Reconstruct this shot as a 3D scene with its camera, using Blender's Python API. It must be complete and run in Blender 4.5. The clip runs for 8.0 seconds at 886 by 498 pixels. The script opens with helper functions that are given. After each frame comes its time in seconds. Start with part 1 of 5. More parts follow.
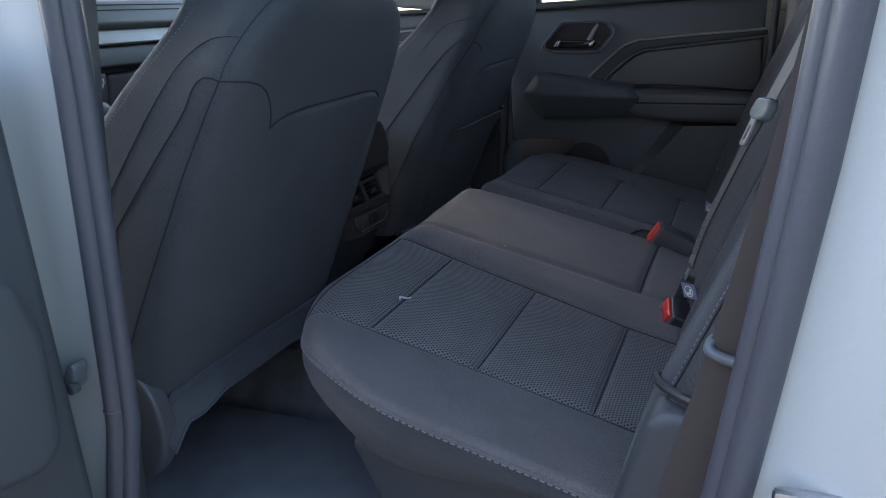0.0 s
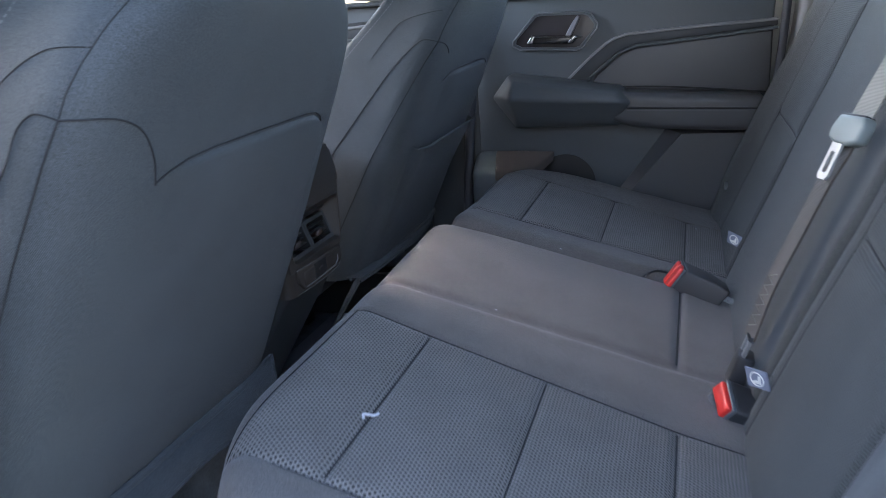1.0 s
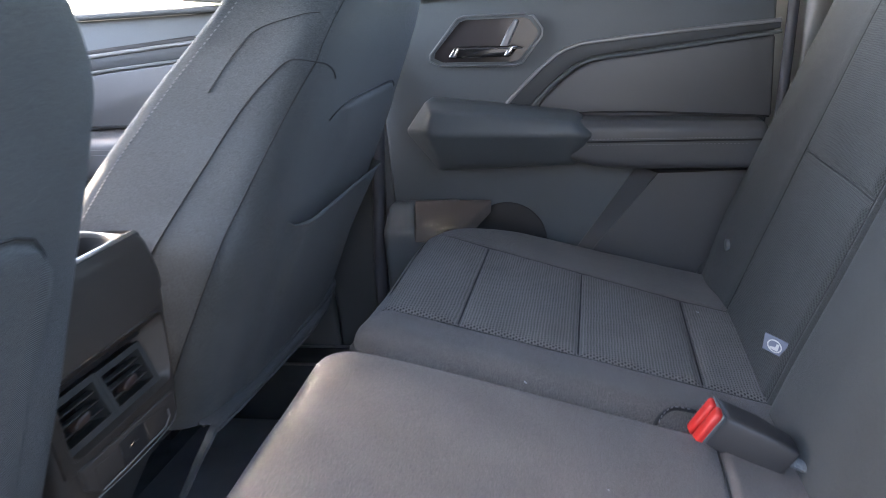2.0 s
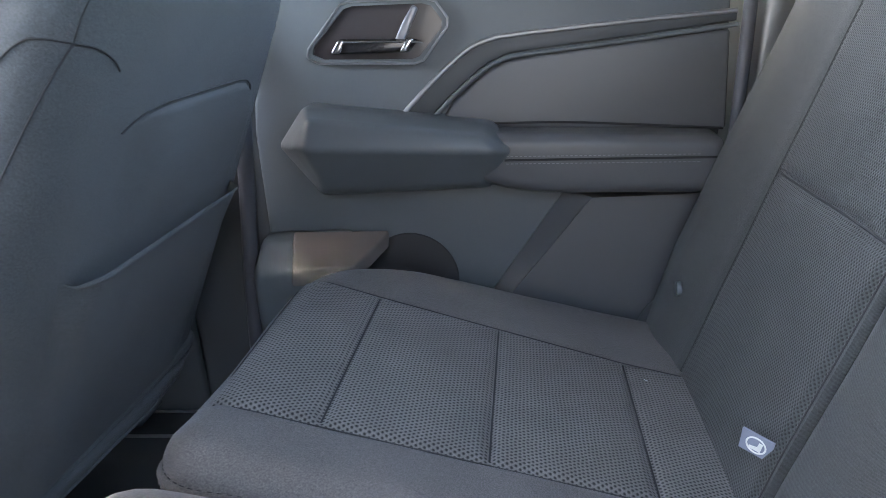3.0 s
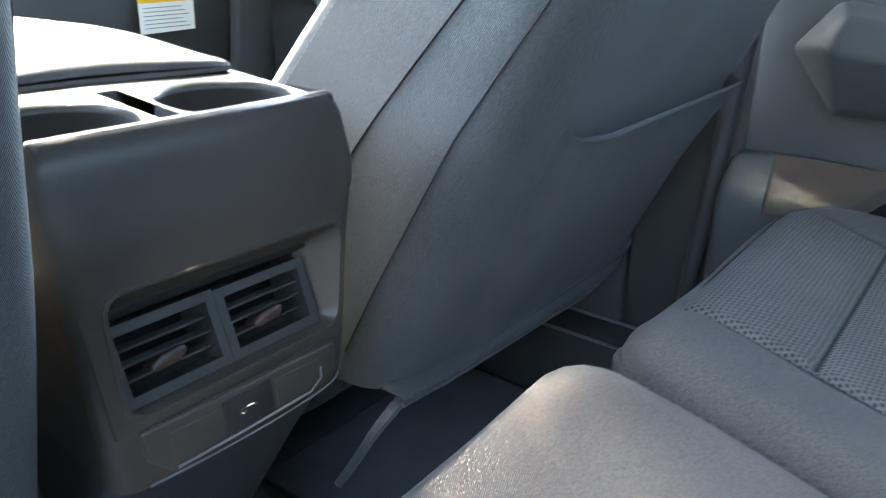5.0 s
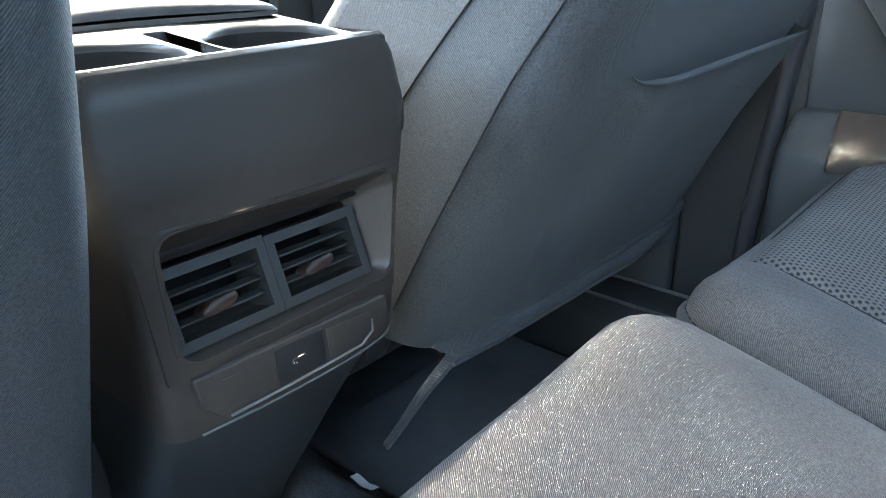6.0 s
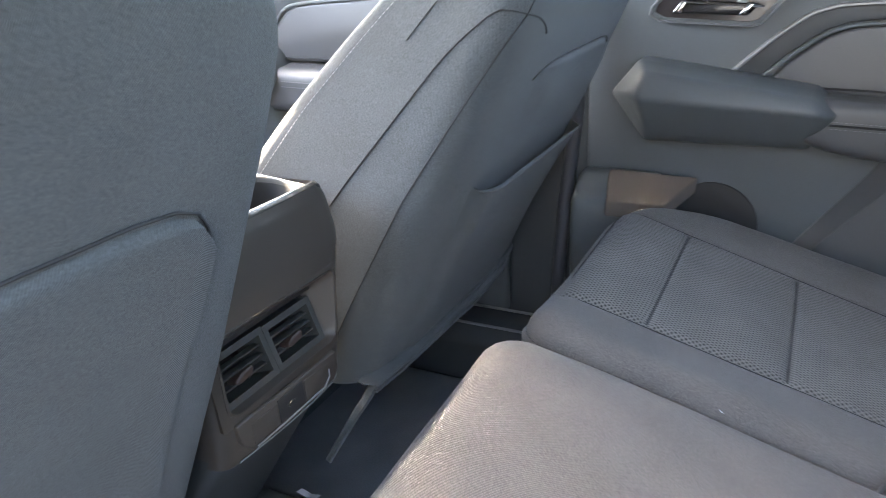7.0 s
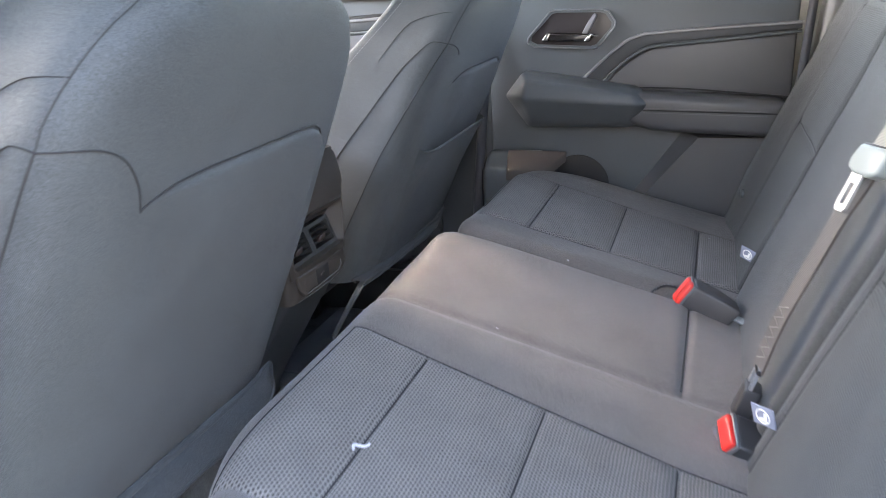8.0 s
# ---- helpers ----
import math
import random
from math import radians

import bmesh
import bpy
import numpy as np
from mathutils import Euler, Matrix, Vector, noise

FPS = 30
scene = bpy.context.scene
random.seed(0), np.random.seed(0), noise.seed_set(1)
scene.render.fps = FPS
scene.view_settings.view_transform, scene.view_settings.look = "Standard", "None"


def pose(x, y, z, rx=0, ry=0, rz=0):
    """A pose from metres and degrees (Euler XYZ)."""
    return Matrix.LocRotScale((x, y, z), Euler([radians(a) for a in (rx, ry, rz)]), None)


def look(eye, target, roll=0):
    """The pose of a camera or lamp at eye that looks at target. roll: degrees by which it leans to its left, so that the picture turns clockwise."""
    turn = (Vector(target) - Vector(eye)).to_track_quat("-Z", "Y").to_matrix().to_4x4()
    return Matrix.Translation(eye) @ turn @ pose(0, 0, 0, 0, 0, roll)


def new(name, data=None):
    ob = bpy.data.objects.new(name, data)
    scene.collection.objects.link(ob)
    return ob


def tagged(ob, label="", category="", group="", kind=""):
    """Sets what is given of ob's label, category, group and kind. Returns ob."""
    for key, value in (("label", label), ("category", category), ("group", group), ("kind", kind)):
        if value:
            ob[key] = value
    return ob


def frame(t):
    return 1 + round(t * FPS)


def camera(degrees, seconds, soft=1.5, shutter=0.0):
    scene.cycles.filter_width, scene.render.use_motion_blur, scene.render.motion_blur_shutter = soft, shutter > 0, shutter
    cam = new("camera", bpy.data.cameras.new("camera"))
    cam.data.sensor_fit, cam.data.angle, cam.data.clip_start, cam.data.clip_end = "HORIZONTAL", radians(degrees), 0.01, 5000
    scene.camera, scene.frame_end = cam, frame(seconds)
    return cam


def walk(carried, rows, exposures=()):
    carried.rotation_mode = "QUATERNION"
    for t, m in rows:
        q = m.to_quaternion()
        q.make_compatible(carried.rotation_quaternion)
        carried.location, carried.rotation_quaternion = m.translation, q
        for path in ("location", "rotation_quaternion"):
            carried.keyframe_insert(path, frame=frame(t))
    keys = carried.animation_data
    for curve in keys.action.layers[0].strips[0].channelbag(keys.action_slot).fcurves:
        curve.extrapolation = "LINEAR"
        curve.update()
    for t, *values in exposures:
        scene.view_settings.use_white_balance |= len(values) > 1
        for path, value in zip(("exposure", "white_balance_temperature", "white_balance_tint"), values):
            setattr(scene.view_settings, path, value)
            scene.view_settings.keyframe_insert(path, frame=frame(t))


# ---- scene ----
cam = camera(62.4, 8.0, soft=0.7, shutter=0.25)
PATH = [
    (0, (-0.014, 0.024, 1.334), (-0.776, 1.772, 0.73), -3.8),
    (0.5, (-0.04, 0.1, 1.332), (-0.761, 1.86, 0.716), -4.2),
    (1, (-0.148, 0.288, 1.335), (-0.781, 2.078, 0.706), -4.6),
    (1.5, (-0.232, 0.495, 1.335), (-0.756, 2.318, 0.701), -4.9),
    (2, (-0.257, 0.706, 1.325), (-0.675, 2.557, 0.694), -5.2),
    (2.2, (-0.266, 0.78, 1.336), (-0.643, 2.626, 0.666), -5.3),
    (3.3, (-0.24, 0.966, 1.273), (-0.461, 2.858, 0.662), -4.0),
    (3.5, (-0.241, 0.969, 1.271), (-0.49, 2.855, 0.655), -3.5),
    (4, (-0.253, 0.945, 1.283), (-0.678, 2.79, 0.64), -1.5),
    (4.5, (-0.304, 0.957, 1.274), (-1.141, 2.647, 0.61), -0.1),
    (5, (-0.35, 0.983, 1.226), (-1.502, 2.44, 0.484), 0.2),
    (5.2, (-0.358, 0.987, 1.2), (-1.57, 2.394, 0.457), 0.2),
    (6.3, (-0.366, 0.974, 1.202), (-1.562, 2.359, 0.395), -1.6),
    (6.5, (-0.355, 0.939, 1.244), (-1.456, 2.41, 0.455), -1.8),
    (7, (-0.296, 0.781, 1.333), (-1.145, 2.431, 0.587), -2.7),
    (7.5, (-0.216, 0.565, 1.364), (-0.908, 2.304, 0.659), -3.4),
    (8, (-0.142, 0.327, 1.367), (-0.812, 2.085, 0.688), -3.6),
]
walk(cam, [(t, look(eye, target, roll)) for t, eye, target, roll in PATH],
     exposures=[(0.0, 2.97, 6800, 12), (0.3, 3.8, 6500, 12), (1.0, 4.22, 6900, 13), (1.5, 4.75, 7400, 15), (2.0, 4.9, 7400, 15), (3.5, 5.5, 7600, 11), (4.0, 5.6, 7700, 10), (5.0, 5.38, 7300, 4), (6.5, 5.6, 7200, 3), (7.0, 5.6, 8100, 12), (7.5, 5.5, 8400, 17), (8.0, 5.33, 8400, 16)])

# ---- world and sun ----
world = bpy.data.worlds.new("sky")
scene.world = world
world.use_nodes = True
wn, wl = world.node_tree.nodes, world.node_tree.links
sky = wn.new("ShaderNodeTexSky")
sky.sky_type, sky.sun_disc = "NISHITA", False
SUN_FROM = Vector((-1.12, 0.3, 1.0)).normalized()
sky.sun_elevation = math.asin(SUN_FROM.z)
sky.sun_rotation = math.atan2(SUN_FROM.x, SUN_FROM.y)
wl.new(sky.outputs[0], wn["Background"].inputs[0])
wn["Background"].inputs[1].default_value = 0.15
sun = new("sun", bpy.data.lights.new("sun", "SUN"))
sun.data.energy, sun.data.angle, sun.data.color = 2.2, radians(0.6), (1.0, 0.93, 0.84)
sun.matrix_world = look(SUN_FROM * 20, (0, 0, 0))

# ---- materials ----
def material(name, colour, rough=0.6, metal=0.0, coat=0.0, sheen=0.0, spec=0.5):
    m = bpy.data.materials.new(name)
    m.use_nodes = True
    b = m.node_tree.nodes["Principled BSDF"]
    b.inputs["Base Color"].default_value = (*colour, 1)
    b.inputs["Roughness"].default_value = rough
    b.inputs["Metallic"].default_value = metal
    b.inputs["Coat Weight"].default_value = coat
    b.inputs["Sheen Weight"].default_value = sheen
    b.inputs["Specular IOR Level"].default_value = spec
    return m


def node(m, kind, **values):
    n = m.node_tree.nodes.new(kind)
    for key, value in values.items():
        n.inputs[key].default_value = value
    return n


def mottled(m, colour, amount=0.25, scale=9.0, fine=900.0, bump=0.15, depth=0.0004, rough=None, broad=1.0):
    """Two scales of variation on the base colour, and a fine relief."""
    t, link = m.node_tree, m.node_tree.links.new
    b = t.nodes["Principled BSDF"]
    at = node(m, "ShaderNodeTexCoord")
    big, small = node(m, "ShaderNodeTexNoise", Scale=scale, Detail=4.0), node(m, "ShaderNodeTexNoise", Scale=fine, Detail=2.0)
    for n in (big, small):
        link(at.outputs["Object"], n.inputs["Vector"])
    mix = node(m, "ShaderNodeMath")
    mix.operation = "MULTIPLY_ADD"
    mix.inputs[1].default_value = broad
    link(big.outputs[0], mix.inputs[0])
    link(small.outputs[0], mix.inputs[2])
    ramp = node(m, "ShaderNodeMapRange")
    ramp.inputs["From Min"].default_value, ramp.inputs["From Max"].default_value = 0.1 + broad / 2, 0.9 + broad / 2
    ramp.inputs["To Min"].default_value, ramp.inputs["To Max"].default_value = 1 - amount, 1 + amount
    link(mix.outputs[0], ramp.inputs["Value"])
    scale_c = node(m, "ShaderNodeVectorMath")
    scale_c.operation = "SCALE"
    scale_c.inputs[0].default_value = colour
    link(ramp.outputs[0], scale_c.inputs["Scale"])
    link(scale_c.outputs[0], b.inputs["Base Color"])
    bm_ = node(m, "ShaderNodeBump", Strength=bump, Distance=depth)
    link(small.outputs[0], bm_.inputs["Height"])
    link(bm_.outputs[0], b.inputs["Normal"])
    if rough:
        rr = node(m, "ShaderNodeMapRange")
        rr.inputs["To Min"].default_value, rr.inputs["To Max"].default_value = rough
        link(big.outputs[0], rr.inputs["Value"])
        link(rr.outputs[0], b.inputs["Roughness"])
    return m


def plastic(name, colour, rough=(0.42, 0.6), fine=1400.0, bump=0.25):
    return mottled(material(name, colour, 0.5), colour, 0.12, 6.0, fine, bump, 0.0003, rough)


def twill(name, colour, pitch=0.0011, bump=0.5, sheen=0.14):
    """Woven seat cloth with a fine diagonal rib; mapped by the metre."""
    m = mottled(material(name, colour, 0.72, sheen=sheen, spec=0.35), colour, 0.6, 14.0, 750.0, broad=0.35)
    t, link = m.node_tree, m.node_tree.links.new
    b = t.nodes["Principled BSDF"]
    uv = node(m, "ShaderNodeUVMap")
    w = node(m, "ShaderNodeTexWave", Scale=2 * math.pi / 10 / pitch, Distortion=1.2, Detail=1.0)
    w.inputs["Detail Scale"].default_value = 2.0
    w.bands_direction = "DIAGONAL"
    link(uv.outputs[0], w.inputs["Vector"])
    bp = node(m, "ShaderNodeBump", Strength=bump, Distance=0.0004)
    link(w.outputs["Fac"], bp.inputs["Height"])
    link(bp.outputs[0], b.inputs["Normal"])
    rib = node(m, "ShaderNodeMapRange")
    rib.inputs["To Min"].default_value, rib.inputs["To Max"].default_value = 0.6, 1.4
    link(w.outputs["Fac"], rib.inputs["Value"])
    tone = node(m, "ShaderNodeVectorMath")
    tone.operation = "SCALE"
    link(b.inputs["Base Color"].links[0].from_socket, tone.inputs[0])
    link(rib.outputs[0], tone.inputs["Scale"])
    link(tone.outputs[0], b.inputs["Base Color"])
    return m


def spacer_mesh(name, light, dark, pitch):
    """Knitted spacer cloth: a net with rows of small dark oval holes, half a step apart."""
    m = mottled(material(name, light, 0.78, sheen=0.1, spec=0.3), light, 0.4, 22.0, 1100.0, broad=0.5)
    t, link = m.node_tree, m.node_tree.links.new
    b = t.nodes["Principled BSDF"]
    base = b.inputs["Base Color"].links[0].from_socket
    uv = node(m, "ShaderNodeUVMap")
    wob = node(m, "ShaderNodeTexNoise", Scale=60.0, Detail=1.0)
    link(uv.outputs[0], wob.inputs["Vector"])

    def vec(op, a, c=None, d=None):
        n = node(m, "ShaderNodeVectorMath")
        n.operation = op
        for k, v in enumerate((a, c, d)):
            if isinstance(v, tuple):
                n.inputs[k].default_value = v
            elif v is not None:
                link(v, n.inputs[k])
        return n.outputs["Value" if op == "LENGTH" else 0]
    at = vec("MULTIPLY_ADD", wob.outputs["Color"], (0.0022, 0.0022, 0.0), uv.outputs[0])
    cell = vec("DIVIDE", at, (*pitch, 1.0))
    lengths = []
    for shift in ((0.0, 0.0, 0.0), (0.5, 0.5, 0.0)):
        near = vec("SUBTRACT", vec("FRACTION", vec("ADD", cell, shift)), (0.5, 0.5, 0.0))
        lengths.append(vec("LENGTH", vec("MULTIPLY", near, (1.0, 1.5, 0.0))))
    low = node(m, "ShaderNodeMath")
    low.operation = "MINIMUM"
    for k in (0, 1):
        link(lengths[k], low.inputs[k])
    edge = node(m, "ShaderNodeMapRange")
    edge.interpolation_type = "SMOOTHSTEP"
    edge.inputs["From Min"].default_value, edge.inputs["From Max"].default_value = 0.1, 0.42
    link(low.outputs[0], edge.inputs["Value"])
    mix = node(m, "ShaderNodeMix")
    mix.data_type = "RGBA"
    mix.inputs[6].default_value = (*dark, 1)
    link(edge.outputs[0], mix.inputs[0])
    link(base, mix.inputs[7])
    link(mix.outputs[2], b.inputs["Base Color"])
    bp = node(m, "ShaderNodeBump", Strength=0.6, Distance=0.001)
    link(edge.outputs[0], bp.inputs["Height"])
    link(bp.outputs[0], b.inputs["Normal"])
    return m


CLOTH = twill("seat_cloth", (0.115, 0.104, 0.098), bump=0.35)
# Darker copy of the seat cloth, with the backrests' shade put into its colour.
CLOTH_DIMMED = twill("seat_cloth_dimmed", (0.04, 0.043, 0.043))
CLOTH_BACK = twill("seat_back_cloth", (0.062, 0.069, 0.073), pitch=0.0014, sheen=0.1)
# Seat back cloth lightened a little for the light the flap catches.
VALANCE_LIT = twill("valance_cloth_lit", (0.068, 0.074, 0.08), pitch=0.0014, sheen=0.1)
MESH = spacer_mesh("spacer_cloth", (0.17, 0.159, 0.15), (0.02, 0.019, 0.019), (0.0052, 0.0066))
# Finer mesh; its darker tone carries the shade on the backrest inserts.
MESH_DIMMED = spacer_mesh("spacer_cloth_dimmed", (0.058, 0.062, 0.061), (0.018, 0.018, 0.018), (0.0036, 0.0046))
SEAM = material("seam_thread_dark", (0.022, 0.022, 0.024), 0.8)
PIPING = mottled(material("piping_vinyl", (0.022, 0.022, 0.024), 0.5), (0.022, 0.022, 0.024), 0.15, 30.0, 900.0)
THREAD_DULL = material("stitch_thread_dull", (0.1, 0.1, 0.105), 0.8)
THREAD = material("stitch_thread_grey", (0.2, 0.2, 0.21), 0.7)
VINYL = plastic("soft_vinyl", (0.082, 0.083, 0.087), (0.36, 0.48), 1600.0, 0.35)
DOOR_HARD = plastic("door_hard_plastic", (0.095, 0.107, 0.114), (0.38, 0.52), 1300.0, 0.3)
DOOR_DARK = plastic("door_dark_plastic", (0.05, 0.055, 0.059), (0.42, 0.58))
CONSOLE = plastic("console_plastic", (0.062, 0.052, 0.046), (0.36, 0.48))
# The brown is a warm reflection put into the plastic's colour.
POCKET_REFLECTION = plastic("pocket_reflection_plastic", (0.08, 0.065, 0.058), (0.62, 0.75))
CONSOLE_TOP = plastic("console_top_plastic", (0.075, 0.074, 0.072), (0.2, 0.3))
VENT_BLACK = plastic("vent_black_plastic", (0.026, 0.026, 0.028), (0.4, 0.55))
RECESS = material("handle_recess_plastic", (0.05, 0.042, 0.043), 0.16, coat=0.3)
VENT_GREY = plastic("vent_grey_plastic", (0.04, 0.042, 0.042), (0.36, 0.48))
# Near-black colour that paints the shade inside the vents and cup holes.
HOLLOW_SHADE = material("hollow_shade", (0.006, 0.006, 0.007), 0.7)
GLOSS = material("gloss_black", (0.02, 0.019, 0.02), 0.2, coat=0.5)
GRIP_DARK = material("worn_rim_plastic", (0.16, 0.165, 0.17), 0.4)
GRIP_GREY = material("grip_grey_plastic", (0.23, 0.26, 0.25), 0.42)
TRIM_PALE = plastic("pale_trim", (0.36, 0.4, 0.405), (0.3, 0.4))
DASH = plastic("dash_soft_plastic", (0.06, 0.074, 0.077), (0.45, 0.6))
SATIN = material("satin_grey_trim", (0.26, 0.265, 0.275), 0.3, 0.4)
BRIGHT_STEEL = material("bright_steel", (0.5, 0.5, 0.49), 0.38, 0.6)
CHROME = material("chrome", (0.75, 0.75, 0.76), 0.12, 1.0)
STEEL = mottled(material("steel", (0.45, 0.45, 0.46), 0.32, 1.0), (0.45, 0.45, 0.46), 0.15, 40.0, 500.0)
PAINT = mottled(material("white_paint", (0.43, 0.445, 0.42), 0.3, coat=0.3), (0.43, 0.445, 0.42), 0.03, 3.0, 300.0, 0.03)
RUBBER = mottled(material("seal_rubber", (0.07, 0.072, 0.084), 0.42), (0.07, 0.072, 0.084), 0.12, 12.0, 700.0, 0.2)
CARPET = mottled(material("carpet", (0.17, 0.175, 0.19), 0.95, spec=0.15), (0.19, 0.205, 0.215), 0.5, 18.0, 700.0, 0.9, 0.002)
SLIDER = material("vent_slider_brown", (0.05, 0.03, 0.025), 0.35)
MAT = mottled(material("floor_mat_rubber", (0.24, 0.25, 0.27), 0.85), (0.24, 0.25, 0.27), 0.3, 12.0, 500.0, 0.4, 0.001)
HEADLINER = mottled(material("headliner", (0.15, 0.148, 0.143), 0.95), (0.15, 0.148, 0.143), 0.08, 8.0, 600.0)
RED = material("buckle_red", (0.62, 0.03, 0.025), 0.35)
LABEL_WHITE = material("label_white", (0.75, 0.74, 0.7), 0.6)
LABEL_YELLOW = material("label_yellow", (0.75, 0.45, 0.02), 0.6)
LABEL_GREY = material("label_grey_cloth", (0.2, 0.22, 0.28), 0.7)
INK = material("ink_grey", (0.25, 0.25, 0.25), 0.7)
LINT = material("lint", (0.6, 0.6, 0.65), 0.9)
PLASTER = mottled(material("plaster", (0.24, 0.235, 0.23), 0.9), (0.24, 0.235, 0.23), 0.2, 1.2, 60.0, 0.5, 0.003)
ASPHALT = mottled(material("asphalt", (0.065, 0.063, 0.06), 0.9), (0.065, 0.063, 0.06), 0.3, 2.0, 120.0, 0.6, 0.004)


def webbing(name, low, high):
    m = material(name, high[:3], 0.6, sheen=0.2)
    t, link = m.node_tree, m.node_tree.links.new
    uv = node(m, "ShaderNodeUVMap")
    w = node(m, "ShaderNodeTexWave", Scale=math.pi / 10 / 0.0013, Distortion=0.6)
    w.bands_direction = "Y"
    link(uv.outputs[0], w.inputs["Vector"])
    mr = node(m, "ShaderNodeMix")
    mr.data_type = "RGBA"
    mr.inputs[6].default_value, mr.inputs[7].default_value = low, high
    link(w.outputs["Fac"], mr.inputs[0])
    link(mr.outputs[2], t.nodes["Principled BSDF"].inputs["Base Color"])
    bp = node(m, "ShaderNodeBump", Strength=0.3, Distance=0.0004)
    link(w.outputs["Fac"], bp.inputs["Height"])
    link(bp.outputs[0], t.nodes["Principled BSDF"].inputs["Normal"])
    return m


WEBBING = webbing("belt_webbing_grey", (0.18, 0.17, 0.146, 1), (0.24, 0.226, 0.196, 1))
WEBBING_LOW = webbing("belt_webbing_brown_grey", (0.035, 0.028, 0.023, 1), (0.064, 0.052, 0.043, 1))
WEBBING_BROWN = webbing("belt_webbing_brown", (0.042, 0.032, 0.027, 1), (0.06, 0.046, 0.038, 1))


def glass(name="window_glass", tint=(0.96, 0.98, 0.97, 1)):
    m = bpy.data.materials.new(name)
    m.use_nodes = True
    b = m.node_tree.nodes["Principled BSDF"]
    b.inputs["Base Color"].default_value = tint
    b.inputs["Roughness"].default_value = 0.0
    b.inputs["Transmission Weight"].default_value = 1.0
    b.inputs["IOR"].default_value = 1.05
    return m


GLASS = glass()
PRIVACY = glass("privacy_glass", (0.22, 0.24, 0.24, 1))

# ---- shaping helpers ----
BASE = {}


def smooth(a, b, x):
    k = min(1.0, max(0.0, (x - a) / (b - a))) if a != b else float(x > a)
    return k * k * (3 - 2 * k)


def between(x, xs, ys):
    return float(np.interp(x, xs, ys))


def thing(name, label, category, at=(0, 0, 0), group="", kind=""):
    ob = new(name)
    ob.empty_display_size = 0.05
    ob.location = at
    BASE[ob] = Vector(at)
    return tagged(ob, label, category, group, kind)


def part(name, geo, mat, parent=None, label="", shade=40):
    """One mesh object from (points, faces, uvs), in world metres, under a thing or a part."""
    points, faces, uvs = geo
    off = BASE.get(parent, Vector())
    me = bpy.data.meshes.new(name)
    me.from_pydata([tuple(Vector(p) - off) for p in points], [], faces)
    if uvs:
        layer = me.uv_layers.new(name="UVMap")
        for loop in me.loops:
            layer.data[loop.index].uv = uvs[loop.vertex_index]
    me.materials.append(mat)
    me.validate()
    if shade:
        me.shade_smooth()
        me.set_sharp_from_angle(angle=radians(shade))
    ob = new(name, me)
    if parent:
        ob.parent = parent
        BASE[ob] = off
    if label:
        tagged(ob, label)
    return ob


def setting(name, geo, mat, label, category, shade=40):
    return tagged(part(name, geo, mat, None, label, shade), label, category, kind="structure")


def from_bm(bm):
    bm.normal_update()
    bm.verts.index_update()
    geo = [v.co.copy() for v in bm.verts], [[v.index for v in f.verts] for f in bm.faces], None
    bm.free()
    return geo


def joined(*geos):
    points, faces, uvs = [], [], []
    for p, f, u in geos:
        faces += [[i + len(points) for i in face] for face in f]
        points += list(p)
        uvs += list(u) if u else [(0, 0)] * len(p)
    return points, faces, uvs


def sheet(fn, us, vs, uv=None, loop=False):
    """A surface through fn(u, v)."""
    us, vs = list(us), list(vs)
    points = [Vector(fn(u, v)) for u in us for v in vs]
    uvs = [uv(u, v) if uv else (u, v) for u in us for v in vs]
    n, faces = len(vs), []
    for i in range(len(us) - 1 + loop):
        a, b = i * n, ((i + 1) % len(us)) * n
        faces += [[a + j, b + j, b + j + 1, a + j + 1] for j in range(n - 1)]
    return points, faces, uvs


def steps(a, b, n):
    return [a + (b - a) * i / n for i in range(n + 1)]


def prism(outline, axis, a, b, bevel=0.004, segments=3):
    """A flat outline (two coordinates a point) drawn out along axis from a to b, with rounded edges."""
    def place(p, d):
        return {"x": (d, p[0], p[1]), "y": (p[0], d, p[1]), "z": (p[0], p[1], d)}[axis]
    bm = bmesh.new()
    low, high = [bm.verts.new(place(p, a)) for p in outline], [bm.verts.new(place(p, b)) for p in outline]
    bm.faces.new(low)
    bm.faces.new(high)
    for i in range(len(outline)):
        j = (i + 1) % len(outline)
        bm.faces.new((low[i], low[j], high[j], high[i]))
    bmesh.ops.recalc_face_normals(bm, faces=bm.faces)
    if bevel:
        bmesh.ops.bevel(bm, geom=list(bm.edges), offset=bevel, segments=segments, affect="EDGES", profile=0.5, clamp_overlap=True)
    return from_bm(bm)


def box(x0, x1, y0, y1, z0, z1, bevel=0.003, segments=2):
    return prism([(x0, y0), (x1, y0), (x1, y1), (x0, y1)], "z", z0, z1, bevel, segments)


def turned(geo, m):
    return [m @ Vector(p) for p in geo[0]], geo[1], geo[2]


def curve(points, n=8):
    """A smooth line through the points."""
    p = [Vector(q) for q in points]
    p = [p[0] * 2 - p[1]] + p + [p[-1] * 2 - p[-2]]
    out = []
    for i in range(1, len(p) - 2):
        for k in range(n):
            t = k / n
            out.append(0.5 * (2 * p[i] + (p[i + 1] - p[i - 1]) * t + (2 * p[i - 1] - 5 * p[i] + 4 * p[i + 1] - p[i + 2]) * t * t
                              + (3 * p[i] - p[i - 1] - 3 * p[i + 1] + p[i + 2]) * t ** 3))
    return out + [p[-2]]


